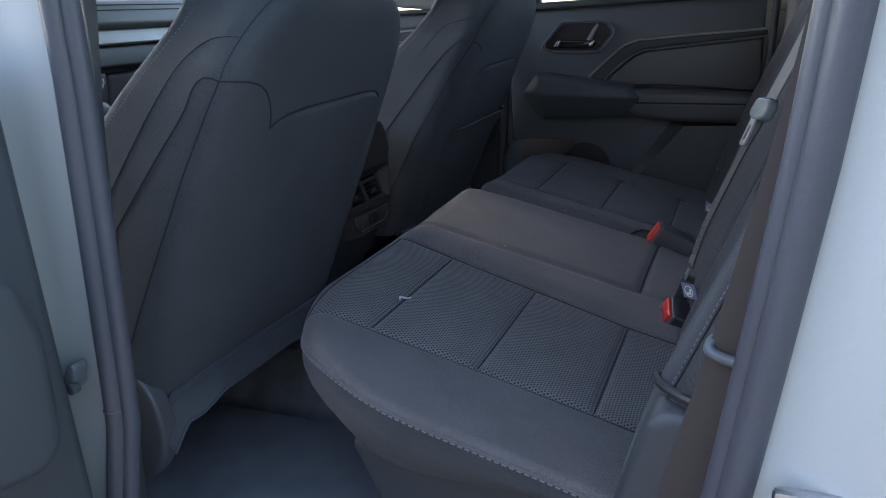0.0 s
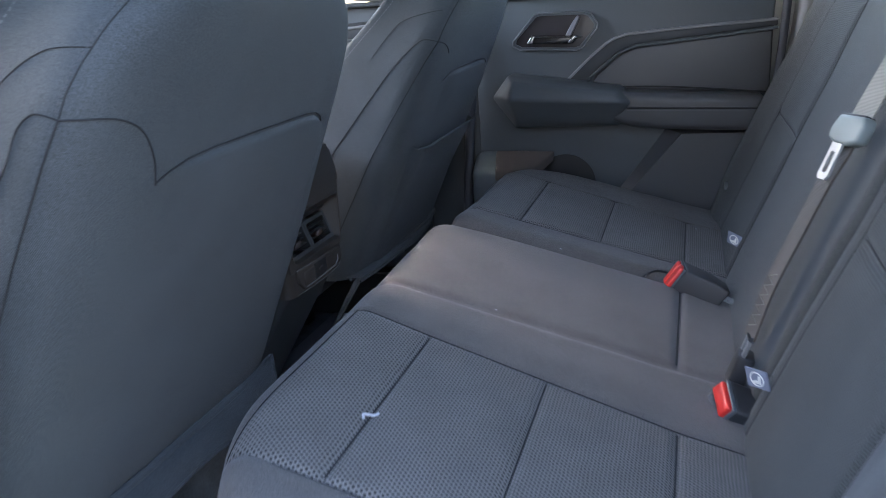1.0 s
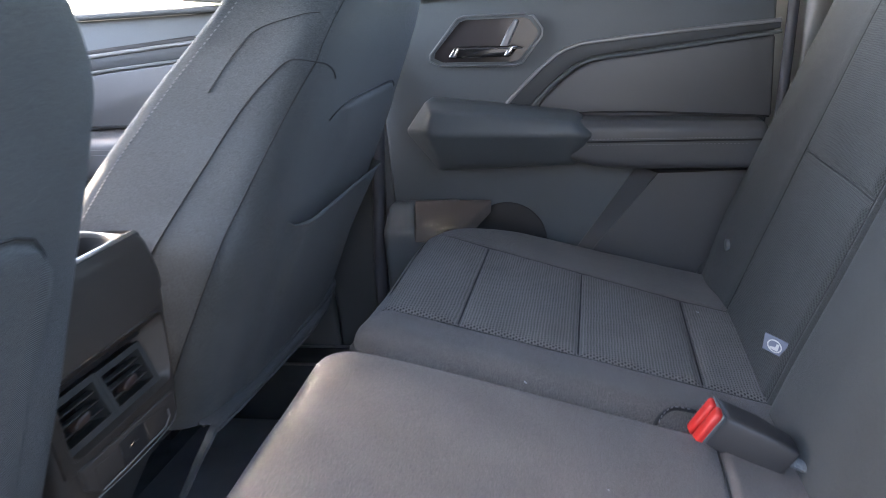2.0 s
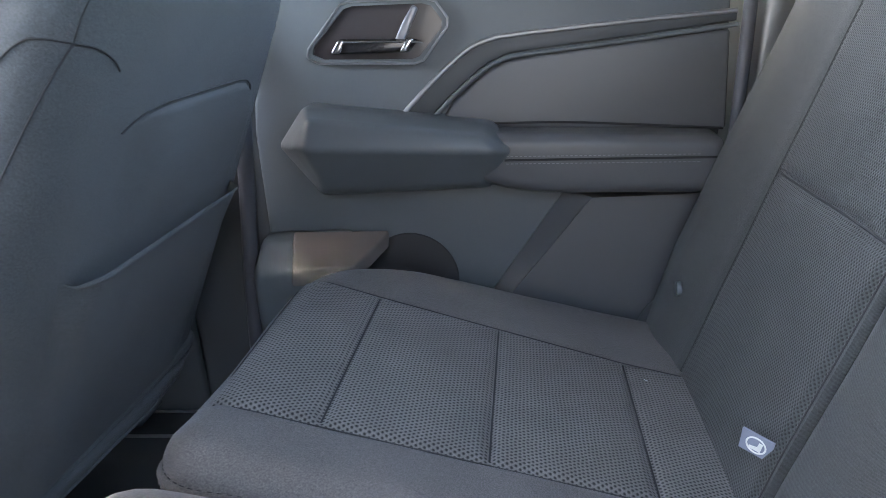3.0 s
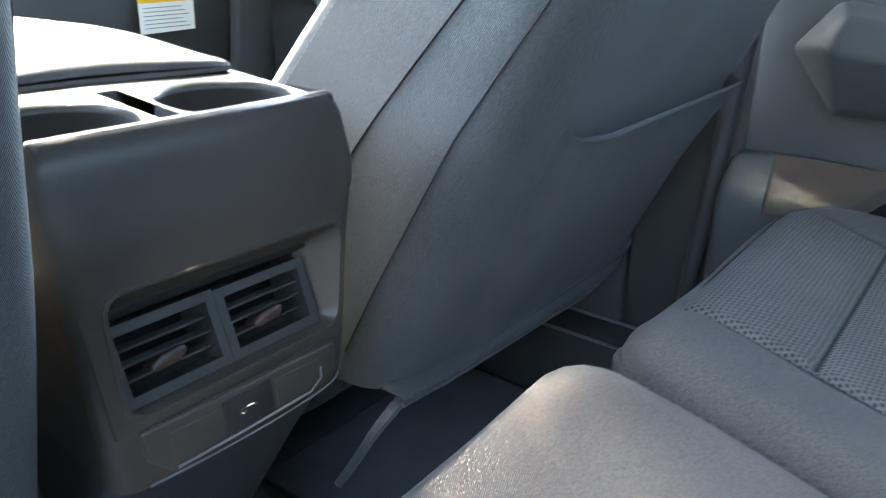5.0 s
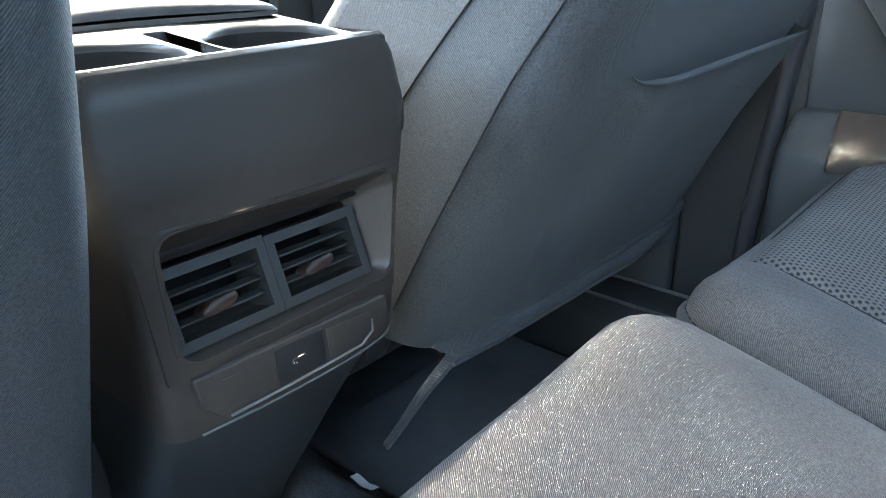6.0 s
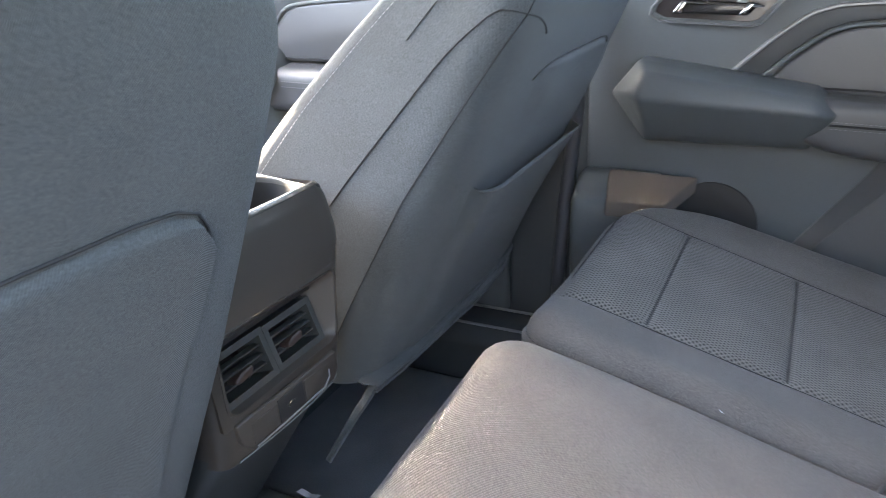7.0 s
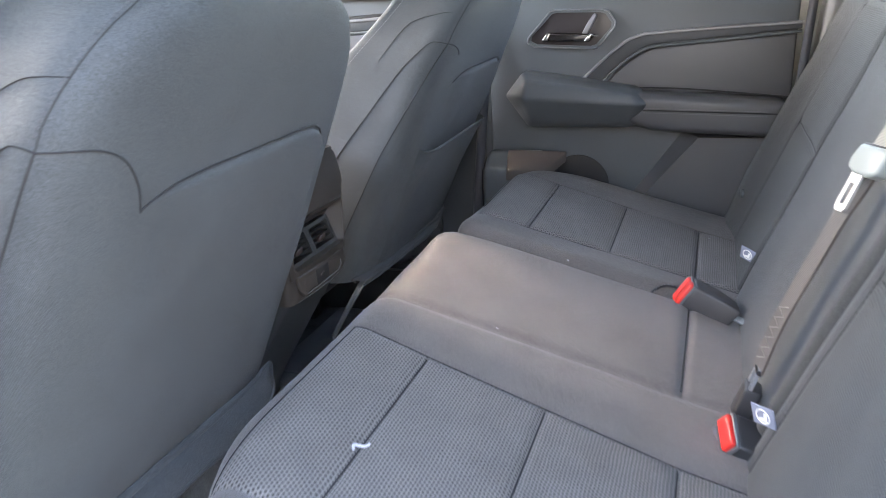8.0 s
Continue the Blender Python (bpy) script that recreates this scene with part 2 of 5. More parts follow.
def tube(line, r, sides=8, flat=1.0, cap=True):
    line = [Vector(p) for p in line]
    up, points, faces, uvs, run = Vector((0.13, 0.21, 0.97)), [], [], [], 0.0
    for i, p in enumerate(line):
        d = (line[min(i + 1, len(line) - 1)] - line[max(i - 1, 0)]).normalized()
        if i:
            run += (p - line[i - 1]).length
        side = d.cross(up).normalized() if abs(d.dot(up)) < 0.99 else d.cross(Vector((1, 0, 0))).normalized()
        up = side.cross(d).normalized()
        rr = r(i / (len(line) - 1)) if callable(r) else r
        for k in range(sides):
            a = 2 * math.pi * k / sides
            points.append(p + side * (rr * math.cos(a)) + up * (rr * flat * math.sin(a)))
            uvs.append((run, k / sides * 6 * rr))
        if i:
            o = (i - 1) * sides
            faces += [[o + k, o + (k + 1) % sides, o + sides + (k + 1) % sides, o + sides + k] for k in range(sides)]
    if cap:
        faces += [list(range(sides))[::-1], list(range(len(points) - sides, len(points)))]
    return points, faces, uvs


def stitches(line, length=0.0045, gap=0.003, r=0.0006):
    """Short raised threads along a line, in one mesh."""
    line, out = [Vector(p) for p in line], []
    flat, total = [], 0.0
    for a, b in zip(line, line[1:]):
        flat.append((total, a, b))
        total += (b - a).length

    def at(s):
        for s0, a, b in reversed(flat):
            if s >= s0:
                return a + (b - a) * min(1.0, (s - s0) / max(1e-9, (b - a).length))
        return line[0]
    s = 0.0
    while s + length < total:
        out.append(tube([at(s), at(s + length / 2), at(s + length)], r, 5))
        s += length + gap
    return joined(*out)


def ribbon(line, width_dirs, width, thick=0.0014):
    """A strap of the given width along a line; width_dirs gives the cross direction at each point."""
    line = [Vector(p) for p in line]
    points, uvs, faces, run = [], [], [], 0.0
    for i, (p, w) in enumerate(zip(line, width_dirs)):
        w = Vector(w).normalized()
        d = (line[min(i + 1, len(line) - 1)] - line[max(i - 1, 0)]).normalized()
        n = d.cross(w).normalized()
        if i:
            run += (p - line[i - 1]).length
        for a, b in ((-1, -1), (1, -1), (1, 1), (-1, 1)):
            points.append(p + w * (a * width / 2) + n * (b * thick / 2))
            uvs.append((a * width / 2, run))
        if i:
            o = 4 * (i - 1)
            faces += [[o + k, o + (k + 1) % 4, o + 4 + (k + 1) % 4, o + 4 + k] for k in range(4)]
    faces += [[3, 2, 1, 0], [len(points) - 4 + k for k in range(4)]]
    return points, faces, uvs

# ---- body shell: x runs to the back of the cab, y across it, z up ----
MID, FLOOR = 1.2, 0.62
FAR, NEAR = 1.878, 0.45

setting("ground", sheet(lambda u, v: (u, v, 0.0), steps(-1500, 1500, 6), steps(-1500, 1500, 6)), ASPHALT, "dark asphalt ground under the parked vehicle", "ground")
# Not a known wall: added out of view to hold back low sky light.
setting("wall_sky_block", box(-9.0, 9.0, -3.9, -3.7, 0.0, 3.2, 0.02), PLASTER, "added plain wall, out of view, that blocks low sky beside the vehicle", "wall")
def tunnel():
    """The carpeted hump under the console, running out into the flat floor in soft curves."""
    half = [(0.0, 0.722), (0.10, 0.722), (0.128, 0.716), (0.146, 0.70), (0.158, 0.672), (0.172, 0.642), (0.195, 0.626), (0.235, FLOOR + 0.001)]
    steep = [(0.0, 0.722), (0.078, 0.722), (0.096, 0.715), (0.108, 0.7), (0.116, 0.672), (0.125, 0.645), (0.14, 0.627), (0.17, FLOOR + 0.001)]
    line = [p for p in curve([(0, 1.208 - d, z) for d, z in steep[::-1]], 4)] + [p for p in curve([(0, 1.208 + d, z) for d, z in half], 4)][1:]
    return sheet(lambda x, k: (x, line[int(k)].y, line[int(k)].z), steps(-1.7, -0.1, 16), range(len(line)))


setting("floor", joined(box(-1.75, 0.25, 0.5, 1.92, FLOOR - 0.03, FLOOR, 0.004),
                        tunnel()),
        CARPET, "dark carpet floor of the cab", "floor")
setting("ceiling", box(-1.425, 0.28, 0.5, 1.92, 1.80, 1.86, 0.01), HEADLINER, "grey cloth headliner under the roof", "ceiling")
setting("wall_rear", joined(box(0.24, 0.3, 0.45, 1.95, 0.5, 1.40, 0.01), box(0.24, 0.3, 0.45, 1.95, 1.74, 1.86, 0.01), box(0.24, 0.3, 0.45, 0.62, 1.40, 1.74, 0.006), box(0.24, 0.3, 1.78, 1.95, 1.40, 1.74, 0.006)), DOOR_DARK, "dark trim on the cab's rear wall", "wall")
setting("wall_front", box(-1.80, -1.72, 0.5, 1.92, 0.5, 1.2, 0.01), CARPET, "dark bulkhead behind the dashboard", "wall")


def pane(name, corners, label, mat=GLASS):
    a, b, c, d = (Vector(p) for p in corners)
    geo = sheet(lambda u, v: (a * (1 - u) + b * u) * (1 - v) + (d * (1 - u) + c * u) * v, steps(0, 1, 4), steps(0, 1, 4))
    ob = setting(name, geo, mat, label, "window")
    ob.visible_shadow = mat is PRIVACY
    return ob


pane("window_1", [(-1.78, 0.55, 1.33), (-1.78, 1.88, 1.33), (-1.43, 1.82, 1.82), (-1.43, 0.6, 1.82)], "clear windscreen glass at the front of the cab")
pane("window_2", [(-0.63, 1.905, 1.33), (0.03, 1.905, 1.33), (0.08, 1.86, 1.80), (-0.6, 1.86, 1.80)], "tinted side window glass in the rear door", PRIVACY)
pane("window_3", [(-1.55, 1.905, 1.374), (-0.90, 1.905, 1.346), (-0.83, 1.86, 1.80), (-1.36, 1.86, 1.80)], "clear side window glass in the front door")
# Unseen rear window, added to bring light onto the front seat backs.
pane("window_4", [(0.27, 0.62, 1.40), (0.27, 1.78, 1.40), (0.27, 1.78, 1.74), (0.27, 0.62, 1.74)], "unseen tinted glass in the back of the cab, added for light on the seat backs", PRIVACY)

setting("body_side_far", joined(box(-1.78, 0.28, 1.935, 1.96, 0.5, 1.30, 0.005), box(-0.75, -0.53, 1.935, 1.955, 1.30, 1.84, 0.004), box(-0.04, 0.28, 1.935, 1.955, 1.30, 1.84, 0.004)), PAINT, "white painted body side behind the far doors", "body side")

# ---- far side pillars ----
setting("pillar_front_far", prism([(-1.79, 1.32), (-1.71, 1.32), (-1.40, 1.84), (-1.48, 1.84)], "y", 1.86, 1.93, 0.01), HEADLINER, "grey trimmed windscreen pillar", "pillar")
b_far = thing("pillar_middle_far", "dark plastic trimmed middle pillar beside the front seat", "pillar", (-0.66, 1.88, FLOOR), kind="structure")
part("lower_trim", prism([(-0.735, FLOOR), (-0.735, 1.34), (-0.575, 1.34), (-0.592, 1.1), (-0.6, 0.8), (-0.6, FLOOR)], "y", 1.8805, 1.93, 0.012), DOOR_DARK, b_far)
# Upper trim is widened forward, out of view, to block a sun patch.
part("upper_trim", prism([(-0.93, 1.368), (-0.735, 1.343), (-0.605, 1.343), (-0.56, 1.80), (-0.85, 1.80)], "y", 1.862, 1.93, 0.012), HEADLINER, b_far)
part("door_seal", tube(curve([(-0.643, 1.862, 0.7), (-0.632, 1.86, 0.9), (-0.607, 1.858, 1.15), (-0.59, 1.856, 1.34), (-0.545, 1.84, 1.79)]), 0.011, 10), RUBBER, b_far)
c_far = thing("pillar_rear_far", "grey trimmed rear pillar behind the rear door", "pillar", (0.1, 1.9, FLOOR), kind="structure")
part("body_strip", prism([(0.014, 0.95), (0.03, 1.2), (0.05, 1.45), (0.08, 1.8), (0.13, 1.8), (0.1, 1.45), (0.075, 1.2), (0.06, 0.95)], "y", 1.872, 1.93, 0.006), SATIN, c_far, "pale grey body edge behind the door seal")
part("trim", prism([(0.075, 0.62), (0.09, 1.2), (0.115, 1.45), (0.14, 1.8), (0.24, 1.8), (0.24, 0.62)], "y", 1.85, 1.93, 0.012), DOOR_DARK, c_far)
part("door_seal", tube(curve([(-0.03, 1.868, 0.85), (0.0, 1.868, 1.05), (0.012, 1.866, 1.2), (0.02, 1.862, 1.34), (0.05, 1.85, 1.79)]), 0.008, 10), RUBBER, c_far)

# ---- far rear door ----
rear_door = thing("rear_door", "closed rear door lined with dark grey plastic and vinyl", "car door", (-0.3, 1.9, 0.68))
part("inner_panel", joined(
    prism([(-0.60, 0.66), (-0.60, 1.15), (-0.575, 1.345), (0.0, 1.345), (-0.005, 1.15), (-0.03, 0.95), (-0.10, 0.78), (-0.17, 0.66)], "y", FAR, 1.93, 0.006)),
    DOOR_HARD, rear_door)
part("window_ledge", prism([(-0.575, 1.335), (-0.575, 1.352), (0.0, 1.352), (0.0, 1.335)], "y", 1.862, 1.93, 0.005), DOOR_DARK, rear_door)
# Padded field with a rounded upper corner, and the channel above it.
pad = [(-0.358, 1.146), (-0.335, 1.177), (-0.306, 1.201), (-0.286, 1.215), (-0.264, 1.224), (-0.235, 1.228), (-0.12, 1.236), (-0.004, 1.244), (-0.004, 1.126)]
part("padded_insert", prism(pad, "y", 1.866, 1.884, 0.005), VINYL, rear_door, "smooth vinyl door insert")
edge_top = [(-0.402, 1.163), (-0.357, 1.205), (-0.325, 1.231), (-0.307, 1.2425), (-0.284, 1.25), (-0.26, 1.253), (-0.136, 1.259), (0.004, 1.2635)]
edge_low = [(-0.366, 1.158), (-0.328, 1.193), (-0.303, 1.212), (-0.288, 1.222), (-0.264, 1.231), (-0.235, 1.234), (-0.136, 1.241), (0.004, 1.252)]
part("channel", prism(edge_top + edge_low[::-1], "y", 1.8735, 1.884, 0.0015), DOOR_DARK, rear_door, "dark recessed channel round the insert")
part("trim_bead", tube(curve([(x, 1.874, z) for x, z in edge_top]), 0.0032, 8), SATIN, rear_door, "satin grey trim bead")
part("insert_edge", tube(curve([(x, 1.868, z - 0.004) for x, z in edge_low]), 0.003, 8), DOOR_HARD, rear_door)
# Arm pad with twin stitching.
part("arm_pad", prism([(-0.31, 1.146), (-0.014, 1.128), (-0.014, 1.058), (-0.21, 1.066), (-0.262, 1.072), (-0.31, 1.088)], "y", 1.812, 1.884, 0.016, 5), VINYL, rear_door, "padded vinyl arm pad")
for dz in (0.1165, 0.1075):
    part("stitching", stitches([(-0.27 + 0.228 * k / 30, 1.8112, 1.0 + dz - 0.008 * k / 30) for k in range(31)], 0.0032, 0.0022, 0.0004), THREAD, rear_door, "pale twin stitching")
part("insert_seam", tube(curve([(-0.292, 1.8645, 1.149), (-0.2, 1.8645, 1.1455), (-0.1, 1.8645, 1.137), (-0.008, 1.8645, 1.128)]), 0.0016, 6), SEAM, rear_door)
part("pad_seam", tube([(-0.272, 1.8115, 1.112), (-0.025, 1.8115, 1.104)], 0.0016, 6), SEAM, rear_door)


def grip(parent, mat):
    """The angular pull grip in front of the arm pad: a bevelled ring, an upper face and an undercut lower face meeting in a crease."""
    outer = [(-0.556, 1.139), (-0.518, 1.186), (-0.288, 1.153), (-0.253, 1.123), (-0.291, 1.073), (-0.506, 1.072)]
    shoulder = [(-0.527, 1.141), (-0.505, 1.175), (-0.292, 1.146), (-0.267, 1.124), (-0.298, 1.082), (-0.498, 1.082)]
    depth = [1.805, 1.800, 1.796, 1.800, 1.822, 1.824]
    bm = bmesh.new()
    rings = [[bm.verts.new((p, y, q)) for p, q in outer] for y in (1.885, 1.836)]
    rings.append([bm.verts.new((p, y, q)) for (p, q), y in zip(shoulder, depth)])
    for a, b in zip(rings, rings[1:]):
        for i in range(6):
            bm.faces.new((a[i], a[(i + 1) % 6], b[(i + 1) % 6], b[i]))
    f = rings[-1]
    left, right = bm.verts.new((-0.508, 1.789, 1.139)), bm.verts.new((-0.284, 1.788, 1.127))
    for loop in ((f[0], f[1], left), (f[1], f[2], right, left), (f[2], f[3], right), (f[3], f[4], right), (f[4], f[5], left, right), (f[5], f[0], left)):
        bm.faces.new(loop)
    bm.faces.new(rings[0][::-1])
    bmesh.ops.recalc_face_normals(bm, faces=bm.faces)
    bmesh.ops.bevel(bm, geom=list(bm.edges), offset=0.007, segments=5, affect="EDGES", profile=0.5, clamp_overlap=True)
    return part("pull_grip", from_bm(bm), mat, parent, "angular moulded pull grip")


grip(rear_door, DOOR_HARD)


def lower_panel():
    """The raised panel below the arm pad, with a broad sloping flank towards the pocket."""
    foot = [(-0.198, 1.058), (-0.012, 1.058), (-0.03, 0.9), (-0.10, 0.74), (-0.412, 0.74), (-0.352, 0.842), (-0.286, 0.936)]
    face = [(-0.166, 1.05), (-0.018, 1.05), (-0.04, 0.9), (-0.11, 0.75), (-0.392, 0.75), (-0.33, 0.845), (-0.262, 0.935)]
    bm = bmesh.new()
    rings = [[bm.verts.new((x, y, z)) for x, z in ring] for ring, y in ((foot, 1.884), (foot, 1.875), (face, 1.857), (face, 1.855))]
    for a, b in zip(rings, rings[1:]):
        for i in range(7):
            bm.faces.new((a[i], a[(i + 1) % 7], b[(i + 1) % 7], b[i]))
    bm.faces.new(rings[-1])
    bm.faces.new(rings[0][::-1])
    bmesh.ops.recalc_face_normals(bm, faces=bm.faces)
    rim = [e for e in bm.edges if all(v in rings[2] for v in e.verts)]
    bmesh.ops.bevel(bm, geom=rim, offset=0.005, segments=4, affect="EDGES", profile=0.5, clamp_overlap=True)
    return from_bm(bm)


part("lower_panel", lower_panel(), VINYL, rear_door, "raised lower door panel")
part("pocket_ledge", prism([(1.884, 1.016), (1.852, 1.016), (1.80, 0.986), (1.797, 0.95), (1.805, 0.80), (1.884, 0.80)], "x", -0.604, -0.478, 0.014, 5), DOOR_HARD, rear_door, "moulded pocket ledge")
bm = bmesh.new()
near_, back_ = [[bm.verts.new((x, y - 0.012 * k, z - 0.02 * k)) for x, y, z in [(-0.556, 1.85, 1.0225), (-0.426, 1.85, 1.0195), (-0.464, 1.795, 0.99), (-0.546, 1.795, 0.988)]] for k in (0, 1)]
for k in range(4):
    bm.faces.new((near_[k], near_[(k + 1) % 4], back_[(k + 1) % 4], back_[k]))
bm.faces.new(near_)
bm.faces.new(back_[::-1])
bmesh.ops.recalc_face_normals(bm, faces=bm.faces)
bmesh.ops.bevel(bm, geom=list(bm.edges), offset=0.003, segments=3, affect="EDGES", profile=0.5, clamp_overlap=True)
part("pocket_slope", from_bm(bm), POCKET_REFLECTION, rear_door, "sloping face of the pocket rim, coloured brown for a reflection")
# Flat black disc painted for the shade in the speaker opening.
ring = [(-0.408 + 0.066 * math.cos(a), 0.94 + 0.066 * math.sin(a)) for a in steps(0, 2 * math.pi, 40)[:-1]]
part("speaker_hollow_shade", prism(ring, "y", 1.8755, 1.884, 0.001, 1), VENT_BLACK, rear_door, "flat black disc painted as the shaded hollow of the speaker opening")
# Inner release handle in its bezel.
def release(x, parent):
    bez = [(-0.514, 1.242), (-0.500, 1.234), (-0.38, 1.2265), (-0.368, 1.23), (-0.336, 1.268), (-0.335, 1.278), (-0.348, 1.298), (-0.36, 1.302), (-0.455, 1.305), (-0.466, 1.302), (-0.512, 1.252)]
    cx, cz = -0.425, 1.265
    hole = [((p - cx) * 0.92 + cx, (q - cz) * 0.86 + cz) for p, q in bez]
    bm = bmesh.new()
    front = [bm.verts.new((p + x, 1.872, q)) for p, q in bez]
    back = [bm.verts.new((p + x, 1.884, q)) for p, q in bez]
    inner = [bm.verts.new((p + x, 1.872, q)) for p, q in hole]
    deep = [bm.verts.new((p + x, 1.884, q)) for p, q in hole]
    for a, b in ((back, front), (front, inner), (inner, deep)):
        for i in range(len(bez)):
            j = (i + 1) % len(bez)
            bm.faces.new((a[i], a[j], b[j], b[i]))
    bmesh.ops.recalc_face_normals(bm, faces=bm.faces)
    bezel = part("handle_bezel", from_bm(bm), DOOR_HARD, parent, "grey handle bezel", 30)
    part("recess", prism([(p + x, q) for p, q in hole], "y", 1.8765, 1.8772, 0), RECESS, bezel, "dark handle recess")
    part("bezel_bead", tube([(p + x, 1.8718, q) for p, q in bez + bez[:1]], 0.0017, 6), SATIN, bezel, "pale bezel edge")
    lever = part("release_handle", joined(prism([(x - 0.484, 1.244), (x - 0.470, 1.262), (x - 0.372, 1.256), (x - 0.384, 1.2405)], "y", 1.862, 1.8755, 0.004)), GLOSS, parent, "dark gloss release handle")
    part("handle_tip", prism([(x - 0.482, 1.2455), (x - 0.471, 1.261), (x - 0.462, 1.2605), (x - 0.469, 1.245)], "y", 1.8595, 1.867, 0.0025), CHROME, lever, "chrome handle tip")
    part("handle_strip", tube([(x - 0.468, 1.8612, 1.2585), (x - 0.366, 1.8612, 1.2525)], 0.0014, 8), CHROME, lever)
    part("handle_pin", prism([(x - 0.396, 1.2425), (x - 0.385, 1.2575), (x - 0.376, 1.257), (x - 0.386, 1.2425)], "y", 1.8595, 1.867, 0.0025), CHROME, lever, "small chrome pin")
    part("lock_slider", prism([(x - 0.405, 1.25), (x - 0.392, 1.25), (x - 0.37, 1.292), (x - 0.376, 1.296), (x - 0.388, 1.28)], "y", 1.866, 1.8765, 0.0025), SATIN, parent, "small grey lock slider")


release(0.0, rear_door)

# ---- far front door and dashboard ----
front_door = thing("front_door", "closed front passenger door with dark grey lining", "car door", (-1.2, 1.9, 0.68))
part("inner_panel", prism([(-1.72, 0.66), (-1.72, 1.37), (-0.735, 1.345), (-0.735, 0.66)], "y", FAR, 1.93, 0.006), DOOR_HARD, front_door)
part("window_ledge", prism([(-1.70, 1.366), (-0.735, 1.342), (-0.735, 1.353), (-1.70, 1.38)], "y", 1.862, 1.93, 0.004), DOOR_DARK, front_door, "dark window ledge")
door_top = [(-1.27, 1.165), (-1.216, 1.226), (-1.184, 1.27), (-1.168, 1.283), (-1.148, 1.29), (-1.09, 1.2935), (-0.935, 1.301), (-0.75, 1.309)]
door_low = [(-1.24, 1.155), (-1.19, 1.215), (-1.158, 1.248), (-1.145, 1.259), (-1.128, 1.2655), (-1.09, 1.2695), (-0.964, 1.276), (-0.75, 1.286)]
part("channel", prism(door_top + door_low[::-1], "y", 1.8735, 1.884, 0.0015), DOOR_DARK, front_door, "dark recessed channel round the insert")
part("belt_groove", tube(curve([(x, 1.875, z + 0.006) for x, z in door_top]), 0.0045, 8), VENT_BLACK, front_door, "black groove above the trim bead")
part("trim_bead", tube(curve([(x, 1.8725, z) for x, z in door_top]), 0.0036, 8), SATIN, front_door, "satin grey trim bead")
part("insert_edge", tube(curve([(x, 1.868, z - 0.003) for x, z in door_low]), 0.0034, 8), DOOR_HARD, front_door)
part("padded_insert", prism([(x + 0.006, z - 0.005) for x, z in door_low] + [(-0.75, 1.16), (-1.2, 1.168)], "y", 1.866, 1.884, 0.005), VINYL, front_door, "smooth vinyl door insert")
part("insert_seam", tube(curve([(-1.165, 1.8645, 1.165), (-1.155, 1.8645, 1.171), (-1.12, 1.8645, 1.1725), (-0.76, 1.8645, 1.164)]), 0.0016, 6), SEAM, front_door)
part("arm_pad", prism([(1.884, 1.08), (1.82, 1.085), (1.808, 1.098), (1.808, 1.145), (1.822, 1.16), (1.884, 1.166)], "x", -1.16, -0.76, 0.008), VINYL, front_door, "padded vinyl arm pad")
for dz in (0.0, 0.009):
    part("stitching", stitches([(-1.125 + 0.34 * k / 30, 1.8075, 1.141 - dz - 0.01 * k / 30) for k in range(31)], 0.0032, 0.0022, 0.0005), THREAD, front_door, "pale twin stitching")
part("pull_grip", prism([(-1.452, 1.172), (-1.446, 1.222), (-1.43, 1.233), (-1.40, 1.236), (-1.19, 1.206), (-1.165, 1.19), (-1.132, 1.146), (-1.16, 1.104), (-1.205, 1.09), (-1.225, 1.105), (-1.238, 1.16), (-1.26, 1.168), (-1.405, 1.176), (-1.425, 1.165), (-1.455, 1.0), (-1.478, 0.98)], "y", 1.785, 1.884, 0.009, 4), DOOR_HARD, front_door, "moulded pull grip over a hand opening")
part("grip_recess", prism([(-1.43, 1.172), (-1.24, 1.165), (-1.22, 1.09), (-1.43, 1.0)], "y", 1.855, 1.884, 0.004), DOOR_DARK, front_door, "dark hand opening")
part("lower_pocket", prism([(-1.64, 0.75), (-1.55, 0.98), (-0.9, 0.95), (-0.8, 0.75)], "y", 1.80, 1.884, 0.012), DOOR_DARK, front_door, "lower door pocket")

def rounded_knob(x, y, z, r, h):
    """A turned knob with a domed top."""
    bm = bmesh.new()
    rings = [[bm.verts.new((x + r * w * math.cos(a), y + r * w * math.sin(a), z + h * k)) for a in steps(0, 2 * math.pi, 28)[:-1]]
             for w, k in ((0.55, -0.3), (0.6, 0.0), (0.86, 0.3), (1.0, 0.6), (0.95, 0.8), (0.75, 0.93), (0.4, 0.99))]
    for a, b in zip(rings, rings[1:]):
        for k in range(28):
            bm.faces.new((a[k], a[(k + 1) % 28], b[(k + 1) % 28], b[k]))
    bm.faces.new(rings[-1])
    return bm


dash = thing("dashboard", "dark teal grey dashboard with a pale trim strip", "dashboard", (-1.6, 1.2, 0.9))
part("upper_pad", prism([(-1.75, 1.2), (-1.75, 1.43), (-1.62, 1.455), (-1.5, 1.45), (-1.425, 1.42), (-1.395, 1.366), (-1.43, 1.355), (-1.5, 1.2)], "y", 0.56, 1.86, 0.01, 3), DASH, dash)
for z in (1.398, 1.410):
    part("pad_seam", tube([(-1.411 - (z - 1.395) * 0.55, y, z) for y in steps(0.6, 1.85, 10)], 0.0016, 6), SEAM, dash)
part("trim_strip", prism([(-1.43, 1.355), (-1.412, 1.352), (-1.400, 1.324), (-1.43, 1.318)], "y", 1.0, 1.60, 0.002), TRIM_PALE, dash, "pale trim strip")
